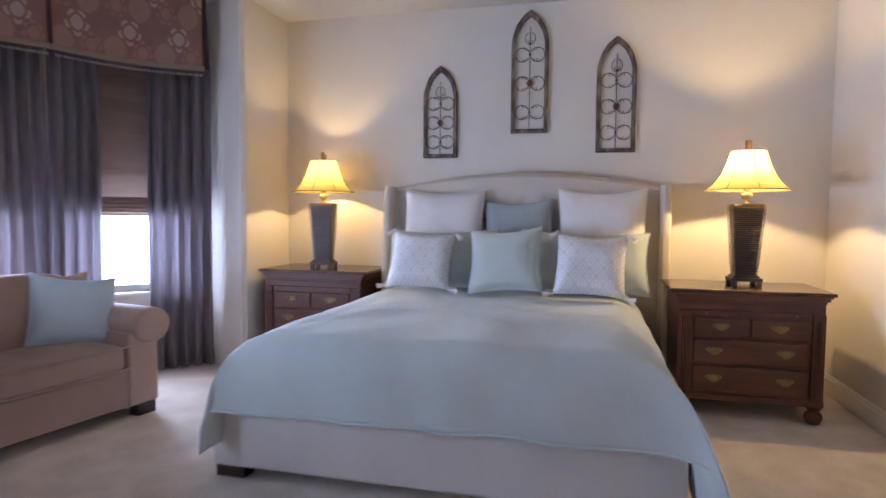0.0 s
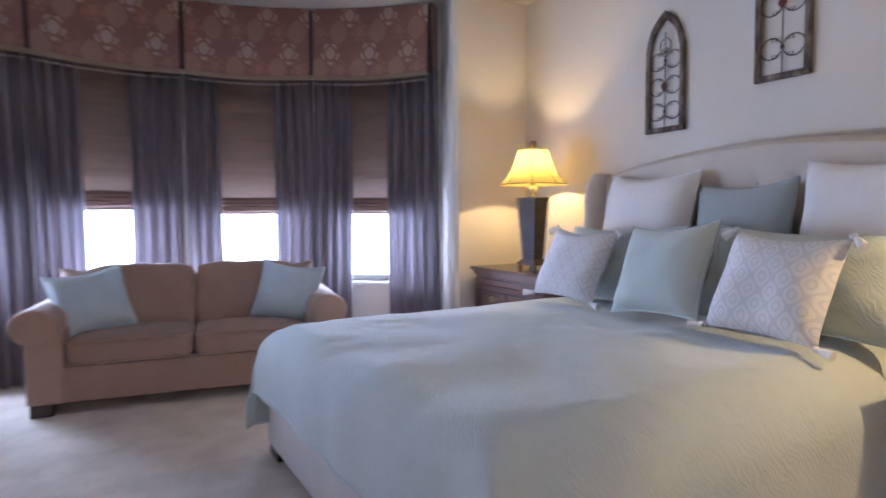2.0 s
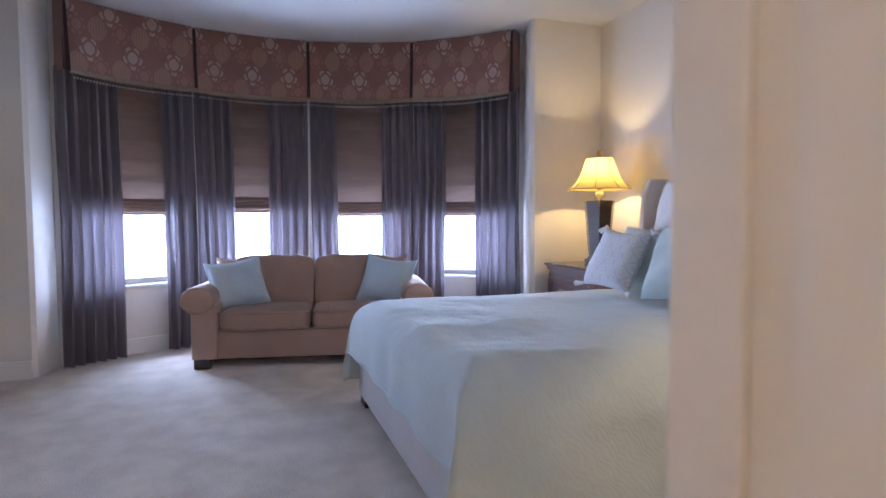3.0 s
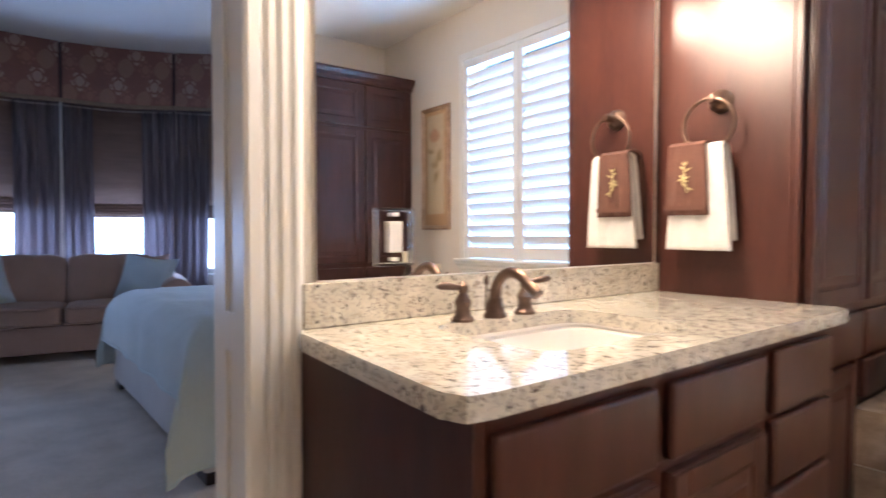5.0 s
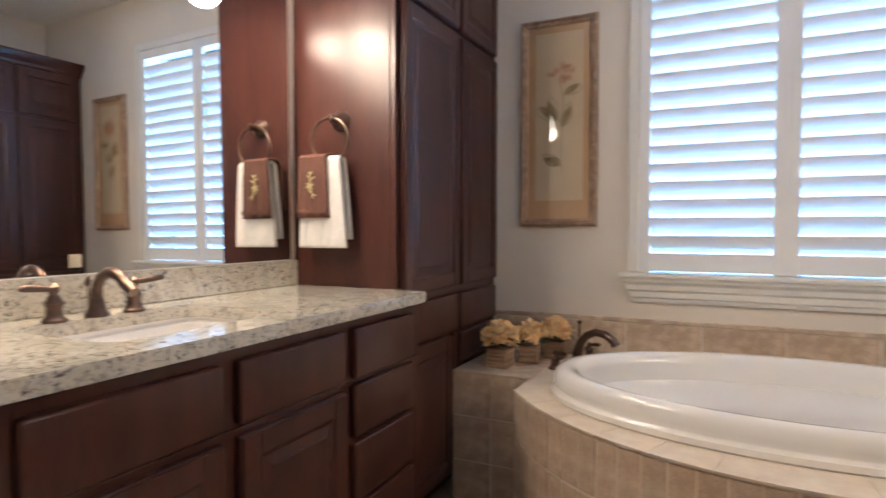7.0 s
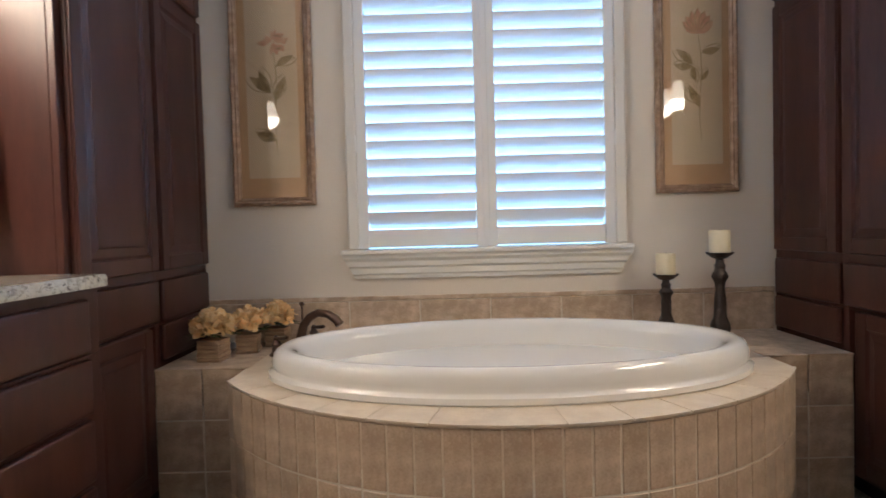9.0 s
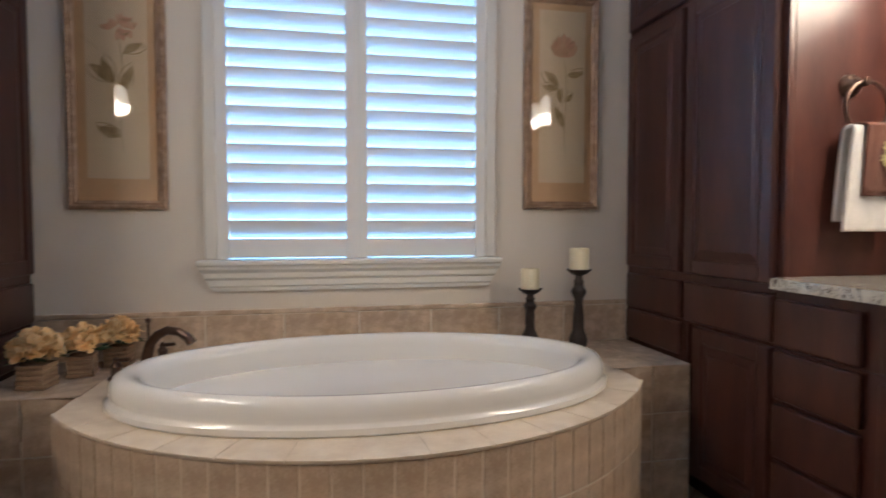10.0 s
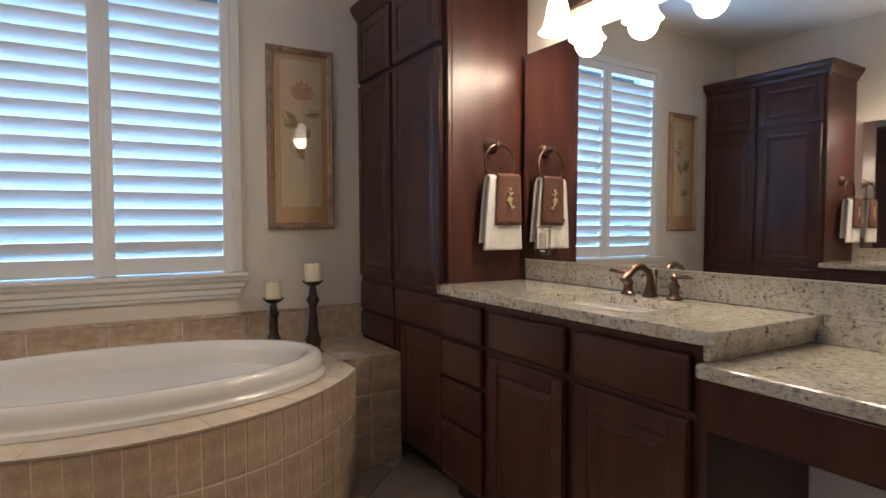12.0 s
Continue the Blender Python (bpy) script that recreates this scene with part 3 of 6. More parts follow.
# bath window trim, shutters
w = thing("window_bath", pose(0, 0, 0), "white framed bathroom window with a moulded stool", "window")
w["kind"] = "structure"
bm = bmesh.new()
box(bm, WX0 - 0.046, WX0, NBATH - 0.03, NBATH, WZ0, WZ1 + 0.05, 0.006)
box(bm, WX1, WX1 + 0.046, NBATH - 0.03, NBATH, WZ0, WZ1 + 0.05, 0.006)
box(bm, WX0, WX1, NBATH - 0.03, NBATH, WZ1, WZ1 + 0.05, 0.006)
part("window_frame", bm, TRIM, w)
bm = bmesh.new()
box(bm, WX0 - 0.075, WX1 + 0.065, NBATH - 0.075, NBATH, 0.905, 0.928, 0.008, 3)
part("window_stool", bm, TRIM, w)
bm = bmesh.new()
prof = [(0, 0.80), (0.018, 0.80), (0.02, 0.815), (0.028, 0.822), (0.028, 0.845), (0.04, 0.855), (0.043, 0.875), (0.058, 0.89), (0.06, 0.905), (0, 0.905)]
va = [bm.verts.new((WX0 - 0.02 - 0.05 * (z - 0.80) / 0.1, NBATH - d, z)) for d, z in prof]
vb = [bm.verts.new((WX1 + 0.015 + 0.05 * (z - 0.80) / 0.1, NBATH - d, z)) for d, z in prof]
bm.faces.new(va)
bm.faces.new(vb[::-1])
for k in range(len(prof)):
    bm.faces.new((va[k], va[(k + 1) % len(prof)], vb[(k + 1) % len(prof)], vb[k]))
part("window_apron", bm, TRIM, w)
p = part("pane", boxed(WX0, WX1, NBATH + 0.14, NBATH + 0.145, WZ0, WZ1), GLASS, w)
p.visible_shadow = False


def shutter(x0, x1, label):
    """A plantation shutter leaf: stiles, rails, tilted louvers and a tilt rod."""
    t = thing("plantation_shutter", pose(x0, NBATH - 0.01, 0), label, "shutter", "shutters of the bathroom window")
    wd = x1 - x0
    for a, b in ((0, 0.044), (wd - 0.044, wd)):
        part("stile", boxed(a, b, -0.014, 0.014, 0.93, WZ1 - 0.002, bevel=0.003), SHUTTER, t)
    part("bottom_rail", boxed(0.044, wd - 0.044, -0.012, 0.012, 0.935, 1.012, bevel=0.003), SHUTTER, t)
    part("top_rail", boxed(0.044, wd - 0.044, -0.012, 0.012, WZ1 - 0.06, WZ1 - 0.002, bevel=0.003), SHUTTER, t)
    bm = bmesh.new()
    outline = [(0.045 * math.cos(a) , 0.0058 * math.sin(a)) for a in np.linspace(0, 2 * math.pi, 14, endpoint=False)]
    ca, sa = math.cos(radians(-53)), math.sin(radians(-53))
    pts = [(p * ca - q * sa, p * sa + q * ca) for p, q in outline]
    va = [bm.verts.new((0.0445, y, z)) for y, z in pts]
    vb = [bm.verts.new((wd - 0.0445, y, z)) for y, z in pts]
    bm.faces.new(va)
    bm.faces.new(vb[::-1])
    for k in range(len(pts)):
        bm.faces.new((va[k], va[(k + 1) % 14], vb[(k + 1) % 14], vb[k]))
    first = part("louver", bm, SHUTTER, t, "", True)
    if x0 < 5.2:
        part("astragal", boxed(wd - 0.012, wd + 0.012, -0.02, -0.0145, 0.935, WZ1 - 0.004, bevel=0.002), SHUTTER, t)
    n = int((WZ1 - 0.06 - 1.012) / 0.0765)
    first.location = (0, 0.012, 1.012 + 0.04)
    for k in range(1, n):
        o = first.copy()
        scene.collection.objects.link(o)
        o.parent = t
        o.location = (0, 0.012, 1.052 + 0.0765 * k)
    part("hinge", boxed(-0.006 if x0 < 5.2 else wd - 0.002, 0.002 if x0 < 5.2 else wd + 0.006, -0.02, -0.012, 1.35, 1.42, bevel=0.002), SHUTTER, t)


shutter(4.7605, 5.3155, "white plantation shutter leaf with tilted louvers half closed")
shutter(5.3165, 5.8715, "white plantation shutter leaf with tilted louvers half closed")

# ---- bedroom: curtains and valance ----
for a0, a1 in ((-42.2, -31.5), (-24, -18.05), (-17.9, -10.6), (-3.4, 4.8), (5.3, 11.0), (20.4, 27.7), (27.85, 35.0), (41.8, 51.8)):
    wide = radians(a1 - a0) * 2.62
    n = int(wide / 0.012)
    folds = max(3, round(wide / 0.085))
    rows = []
    for k in range(34):
        z = 2.40 - 2.385 * k / 33
        f = k / 33
        row = []
        for j in range(n + 1):
            s = j / n
            ph = s * folds * 2 * math.pi + 0.8 * math.sin(3 * f + a0)
            ang = a0 + (a1 - a0) * s + 0.5 * math.sin(2.2 * f + a0) * f
            r = 2.635 + (0.028 + 0.014 * f) * math.sin(ph) + 0.008 * math.sin(2.3 * ph + a0) + 0.02 * noise.noise(Vector((s * 4 + a0, z * 1.2, 0)))
            row.append((*bay_xy(ang, r), z))
        rows.append(row)
    t = thing("curtain", pose(0, 0, 0), "plum brown pleated curtain panel hanging to the carpet", "curtain", "curtains of the bay")
    bm = bmesh.new()
    sheet(bm, rows)
    part("cloth", bm, CURTAIN, t, "", True)

t = thing("valance", pose(0, 0, 0), "brown medallion brocade valance with dark pleats and a beaded fringe", "valance")
VZ0, VZ1 = 2.365, CEIL_BED - 0.01
for i in range(4):
    a0, a1 = BAY_ANGLES[i + 1] + 0.35, BAY_ANGLES[i] - 0.35
    rows, uvs = [], []
    for k in range(13):
        f = k / 12
        z = VZ1 + (VZ0 - VZ1) * f
        row, uv = [], []
        for j in range(25):
            ang = a0 + (a1 - a0) * j / 24
            edge = 1 - abs(2 * j / 24 - 1) ** 10
            r = 2.53 - 0.035 * f * f + wobble(ang * 0.2, z, i, 3, 0.008) + 0.012 * (1 - edge)
            row.append((*bay_xy(ang, r), z - 0.012 * f * math.sin(math.pi * j / 24)))
            uv.append((j / 24 * 1.0 + 0.02, z - VZ0 + 0.02))
        rows.append(row)
        uvs.append(uv)
    sheet_uv("panel", rows, uvs, BROCADE, t)
    bm = bmesh.new()
    rows = [[(*bay_xy(a0 - 0.3 + (a1 - a0 + 0.6) * j / 24, r), z - 0.012 * math.sin(math.pi * j / 24)) for j in range(25)]
            for r, z in ((2.492, VZ0 + 0.004), (2.485, VZ0 - 0.008), (2.487, VZ0 - 0.03), (2.5, VZ0 - 0.036))]
    sheet(bm, rows)
    part("galloon", bm, GALLOON, t, "", True)
    for mat, zz, nm in ((BEAD_DARK, -0.05, "dark_fringe"), (BEAD, -0.068, "bead_fringe")):
        bm = bmesh.new()
        for j in range(40):
            ang = a0 + (a1 - a0) * (j + 0.5) / 40
            x, y = bay_xy(ang, 2.489)
            z = VZ0 + zz - 0.012 * math.sin(math.pi * (j + 0.5) / 40)
            lathe(bm, [(0.0001, z - 0.011), (0.0065, z - 0.006), (0.0065, z + 0.006), (0.0001, z + 0.013)], x, y, 6)
        part(nm, bm, mat, t, "", True)["kind"] = "stuff"
for a in BAY_ANGLES:
    bm = bmesh.new()
    rows = []
    for k in range(9):
        f = k / 8
        z = VZ1 + (VZ0 - 0.01 - VZ1) * f
        wdt = 0.35 + 0.5 * f
        rows.append([(*bay_xy(a + s * wdt, 2.555 - 0.035 * f + 0.02 * (1 - abs(s))), z) for s in (-1, -0.5, 0, 0.5, 1)])
    sheet(bm, rows)
    part("pleat", bm, PLEAT, t, "dark plum box pleat", True)
for end_a, nm in ((BAY_ANGLES[0] + 0.4, "return"), (BAY_ANGLES[-1] - 0.4, "return")):
    bm = bmesh.new()
    sheet(bm, [[(*bay_xy(end_a, r), z) for r in (2.53, 2.6, 2.68)] for z in (VZ1, VZ0)])
    part(nm, bm, BROCADE, t)

# ---- bedroom: sofa ----
def cushion_block(bm, x0, x1, y0, y1, z0, z1, crown=0.03, seed=0, n=14):
    """A stuffed block cushion, crowned on all faces."""
    b2 = bmesh.new()
    bmesh.ops.create_cube(b2, size=2.0)
    bmesh.ops.subdivide_edges(b2, edges=b2.edges[:], cuts=n, use_grid_fill=True)
    hx, hy, hz = (x1 - x0) / 2, (y1 - y0) / 2, (z1 - z0) / 2
    for v in b2.verts:
        c = v.co
        l8 = (abs(c.x) ** 9 + abs(c.y) ** 9 + abs(c.z) ** 9) ** (1 / 9)
        c /= l8
        px, py, pz = c.x * hx, c.y * hy, c.z * hz
        if abs(c.z) > 0.6:
            pz += math.copysign(crown * (1 - c.x ** 2) * (1 - c.y ** 2), c.z)
        if abs(c.y) > 0.6:
            py += math.copysign(crown * 0.6 * (1 - c.x ** 2) * (1 - c.z ** 2), c.y)
        w = wobble(px + seed, py, pz, 7, 0.011) + wobble(px, py + seed, pz, 17, 0.004)
        v.co = ((x0 + x1) / 2 + px, (y0 + y1) / 2 + py + w, (z0 + z1) / 2 + pz + w)
    tmp = bpy.data.meshes.new("tmp")
    b2.to_mesh(tmp)
    b2.free()
    bm.from_mesh(tmp)
    bpy.data.meshes.remove(tmp)
    return bm


# local x runs along the sofa (its right as one sits down faces -x), local y points to the front
sofa_m = pose(-0.995, 3.55, 0, 0, 0, 79.7 - 180)
sofa = thing("sofa", sofa_m, "tan twill two-seat sofa with rolled arms and dark block feet", "sofa")
W2 = 0.93
part("base", boxed(-W2 + 0.02, W2 - 0.02, -0.82, -0.015, 0.075, 0.30, bevel=0.012), SOFA_CLOTH, sofa)
part("back", boxed(-W2 + 0.06, W2 - 0.06, -0.84, -0.66, 0.30, 0.72, bevel=0.06, seg=4), SOFA_CLOTH, sofa, "", True)
for sx in (-1, 1):
    bm = bmesh.new()
    box(bm, min(sx * (W2 - 0.2), sx * W2), max(sx * (W2 - 0.2), sx * W2), -0.82, 0.0, 0.075, 0.52, 0.014)
    part("arm", bm, SOFA_CLOTH, sofa)
    bm = bmesh.new()
    cx, cz, rr = sx * (W2 - 0.055), 0.552, 0.122
    ring = [(cx + rr * 1.05 * math.cos(a), cz + rr * 0.9 * math.sin(a)) for a in np.linspace(0, 2 * math.pi, 28, endpoint=False)]
    rows = []
    for y, s in ((-0.82, 0.9), (-0.8, 1), (-0.4, 1.0), (0.005, 1.0), (0.022, 0.97), (0.032, 0.9), (0.036, 0.78), (0.034, 0.3), (0.034, 0.02)):
        rows.append([(cx + (x - cx) * s, y, cz + (z - cz) * s) for x, z in ring + ring[:1]])
    sheet(bm, rows)
    bmesh.ops.remove_doubles(bm, verts=bm.verts, dist=0.0005)
    part("arm_roll", bm, SOFA_CLOTH, sofa, "", True)
    part("seat_cushion", cushion_block(bmesh.new(), min(0.004 * sx, sx * (W2 - 0.2)), max(0.004 * sx, sx * (W2 - 0.2)), -0.66, 0.01, 0.30, 0.455, 0.022, sx), SOFA_CLOTH, sofa, "", True)
    xa, xb = sorted((0.012 * sx, sx * (W2 - 0.208)))
    for zz in (0.315, 0.447):
        part("welt", tube(bmesh.new(), [(xa, 0.004, zz), (xa + 0.03, 0.013, zz), ((xa + xb) / 2, 0.019, zz + 0.003), (xb - 0.03, 0.013, zz), (xb, 0.004, zz)], 0.006, 6), SOFA_CLOTH, sofa, "", True)
    bc = part("back_cushion", cushion_block(bmesh.new(), -0.35, 0.35, -0.1, 0.1, -0.23, 0.23, 0.02, sx + 3), SOFA_CLOTH, sofa, "", True)
    bc.matrix_basis = pose(sx * 0.352, -0.56, 0.625, 12, 0, 0)
    for yy in (-0.09, -0.76):
        part("foot", boxed(min(sx * (W2 - 0.14), sx * (W2 - 0.015)), max(sx * (W2 - 0.14), sx * (W2 - 0.015)), yy, yy + 0.08, 0, 0.075, bevel=0.004), FOOT_WOOD, sofa, "dark wooden block foot")
    ct = thing("throw_pillow", sofa_m @ pose(sx * 0.635, -0.36, 0.65, 24, sx * 8, sx * 22), "pale blue piped throw pillow leaning on the sofa", "pillow", "pillows on the sofa")
    part("cover", pillow_mesh(0.46, 0.44, 0.16, 5 + sx, 0.07), PALE_BLUE, ct, "", True)
    part("piping", piping(0.46, 0.44, 0.07), PALE_BLUE, ct, "", True)
    cb = thing("throw_pillow", sofa_m @ pose(sx * 0.615, -0.47, 0.66, 20, 0, sx * 6), "brown throw pillow tucked behind a blue one", "pillow", "pillows on the sofa")
    part("cover", pillow_mesh(0.44, 0.44, 0.13, 9 + sx, 0.07), SOFA_CLOTH, cb, "", True)

# ---- bedroom: bed ----
BX0, BX1, BY0, BY1, BTOP = 0.10, 2.20, 3.82, 6.0, 0.70
bed = thing("bed", pose(BX0, BY0, 0), "king bed with an upholstered cream base and tufted wing headboard", "bed")
BW, BL = BX1 - BX0, BY1 - BY0
part("base", boxed(-0.025, BW - 0.03, -0.075, BL, 0.055, 0.36, bevel=0.014), BASE_CLOTH, bed)
part("mattress", boxed(0.20, BW - 0.20, 0.16, BL, 0.36, 0.65, bevel=0.08, seg=4), WHITE_CLOTH, bed, "", True)
for fx in (-0.015, BW - 0.19):
    for fy in (-0.065, BL - 0.15):
        part("foot", boxed(fx, fx + 0.15, fy, fy + 0.09, 0, 0.055, bevel=0.004), FOOT_WOOD, bed, "dark wooden block foot")
# headboard with an arched top, buttons and wings
bm = bmesh.new()
HX0, HX1 = 0.085, 2.205
nx, nz = 90, 46
rows = []
btn = [(HX0 + 0.20 + (HX1 - HX0 - 0.4) * (k + 0.5 * (r % 2)) / 8, 1.36 - 0.14 * r) for r in range(4) for k in range(9 - r % 2)]
for i in range(nz + 1):
    row = []
    for j in range(nx + 1):
        s = j / nx
        top = 1.455 + 0.125 * math.sin(math.pi * s) ** 0.8
        x, z = HX0 + (HX1 - HX0) * s, 0.06 + (top - 0.06) * i / nz
        y = BL + 0.0
        if z > 0.8:
            d = min(math.hypot(x - bx, z - bz) for bx, bz in btn)
            y += 0.03 * math.exp(-(d / 0.03) ** 2) - 0.012 * min(1, d / 0.09)
        e = min(1, (top - z) / 0.05)
        y += 0.05 * (1 - math.sqrt(max(0, 1 - (1 - e) ** 2)))
        row.append((x, y, z))
    rows.append(row)
rows.append([(x, BL + 0.12, z) for x, y, z in rows[-1]])
rows.append([(x, BL + 0.12, 0.06) for x, y, z in rows[-1]])
sheet(bm, rows)
part("headboard", bm, HEAD_CLOTH, bed, "tufted oatmeal linen headboard with a low arch", True)
for bx, bz in btn:
    part("button", lathe(bmesh.new(), [(0.0001, 0.008), (0.009, 0.005), (0.012, 0)], 0, 0, 8), HEAD_CLOTH, bed, "", True).matrix_basis = pose(bx, BL + 0.018, bz, 90, 0, 0)
for sx, hx in ((-1, HX0), (1, HX1)):
    bm = bmesh.new()
    pts = []
    for z in np.linspace(0.06, 1.47, 16):
        f = (z - 0.06) / 1.41
        reach = 0.24 - 0.09 * f - 0.05 * max(0, (f - 0.9) / 0.1) ** 2
        pts.append((z, reach))
    rows = []
    for z, reach in pts:
        y0 = BL + 0.12
        y1 = BL - reach
        o = [(hx - 0.03, y0), (hx - 0.035, y1 + 0.03), (hx - 0.02, y1 + 0.006), (hx, y1), (hx + 0.02, y1 + 0.006), (hx + 0.035, y1 + 0.03), (hx + 0.03, y0), (hx - 0.03, y0)]
        rows.append([(x, y, z) for x, y in o])
    sheet(bm, rows)
    bm.verts.ensure_lookup_table()
    bm.faces.new([bm.verts[len(bm.verts) - 8 + k] for k in range(7)])
    part("wing", bm, HEAD_CLOTH, bed, "", True)

# quilt
q = thing("quilt", pose(BX0 + BW / 2, BY0, 0), "seafoam matelasse quilt hanging over three sides of the bed", "quilt")
half, rad, side_rad = BW / 2 - 0.075, 0.13, 0.21
rows = []
hang_w, hang_e, hang_f = 0.33, 0.39, 0.30


def over(d, rad):
    """How far cloth that runs d past the edge goes out and down."""
    if d <= 0:
        return 0.0, 0.0
    a = min(d / rad, math.pi / 2)
    return rad * math.sin(a), rad * (1 - math.cos(a)) + max(0, d - rad * math.pi / 2)


NU, NV = 170, 150
for i in range(NV + 1):
    v = -hang_f - 0.11 + (BL - 0.02 + hang_f + 0.11) * i / NV
    row = []
    for j in range(NU + 1):
        u = -half - hang_w - 0.11 + (2 * half + hang_w + hang_e + 0.22) * j / NU
        du, dv = max(0.0, abs(u) - (half - side_rad)), max(0.0, -(v - rad + 0.105))
        ox, zx = over(du, side_rad)
        oy, zy = over(dv, rad)
        drop = (zx ** 3 + zy ** 3) ** (1 / 3) if u > 0 else (zx ** 4 + zy ** 4) ** 0.25
        both = min(zx, zy)
        fold = 0.007 * math.sin((v if zx > zy else u) * 11 + 2 * math.sin(u * 3)) * min(1, drop / 0.25)
        sgn = 1 if u > 0 else -1
        flare = (0.16 if sgn > 0 else 0.10) * drop
        x = min(abs(u), half - side_rad) * sgn + sgn * (ox * (1 if du else 0) + (flare + fold if zx > 0.02 else 0) + (0.24 if sgn > 0 else 0.13) * both)
        y = max(v, rad - 0.105) - oy - (0.05 * drop + fold if zy > 0.02 else 0) - (0.34 if sgn > 0 else 0.12) * both
        z = BTOP - drop + wobble(u, v, 0, 3.0, 0.012) + wobble(u, v, 3, 11, 0.004)
        row.append((x, y, max(z, 0.09)))
    rows.append(row)
bm = bmesh.new()
sheet(bm, rows)
cover = part("cover", bm, QUILT, q, "", True)
sol = cover.modifiers.new("thickness", "SOLIDIFY")
sol.thickness, sol.offset = 0.008, -1
for edge in (rows[0], [r[0] for r in rows], [r[-1] for r in rows]):
    part("hem", tube(bmesh.new(), edge, 0.0065, 6), QUILT, q, "stitched rolled hem", True)

def bed_pillow(x, y, z, w, h, t, mat, lean, turn, label, seed, roll=0, tassels=False, pipe=True, ear=0.07):
    p = thing("pillow", pose(x, y, z, lean, roll, turn), label, "pillow", "pillows on the bed")
    part("cover", pillow_mesh(w, h, t, seed, ear), mat, p, "", True)
    if pipe:
        part("piping", piping(w, h, ear), mat, p, "", True)
    if tassels:
        for sx in (-1, 1):
            for sz in (-1, 1):
                bm = bmesh.new()
                lathe(bm, [(0.0001, 0.012), (0.012, 0.006), (0.012, -0.006), (0.008, -0.012), (0.012, -0.02), (0.02, -0.06), (0.0001, -0.062)], 0, 0, 10)
                part("tassel", bm, WHITE_CLOTH, p, "white thread tassel", True).matrix_basis = pose(sx * w / 2, -0.01, sz * h / 2, 0, sx * (-50 if sz > 0 else -80), 0)
    return p


bed_pillow(0.65, 5.86, 1.115, 0.65, 0.68, 0.24, WHITE_CLOTH, -14, 0, "large white square sham leaning on the headboard", 1)
bed_pillow(1.86, 5.86, 1.115, 0.64, 0.68, 0.24, WHITE_CLOTH, -14, 0, "large white square sham leaning on the headboard", 2, pipe=True)
bed_pillow(1.243, 5.88, 1.06, 0.53, 0.63, 0.2, SLATE, -12, 0, "slate blue square sham between two white ones", 3, roll=-2)
bed_pillow(0.715, 5.55, 0.925, 0.82, 0.45, 0.2, SHAM, -22, 0, "seafoam quilted king sham", 4, roll=-1)
bed_pillow(1.735, 5.53, 0.93, 0.88, 0.45, 0.2, SHAM, -24, 0, "seafoam quilted king sham", 5, roll=1)
bed_pillow(0.635, 5.31, 0.93, 0.44, 0.42, 0.16, TRELLIS, -27, 3, "white trellis-patterned pillow with corner tassels", 6, roll=2, tassels=True, pipe=False)
bed_pillow(1.225, 5.31, 0.945, 0.50, 0.46, 0.17, SEAFOAM, -24, -3, "plain seafoam linen pillow leaning on the shams", 7, roll=-4, pipe=True, ear=0.09)
bed_pillow(1.785, 5.25, 0.93, 0.45, 0.43, 0.17, TRELLIS, -26, -2, "white trellis-patterned pillow with corner tassels", 8, roll=2, tassels=True, pipe=False)

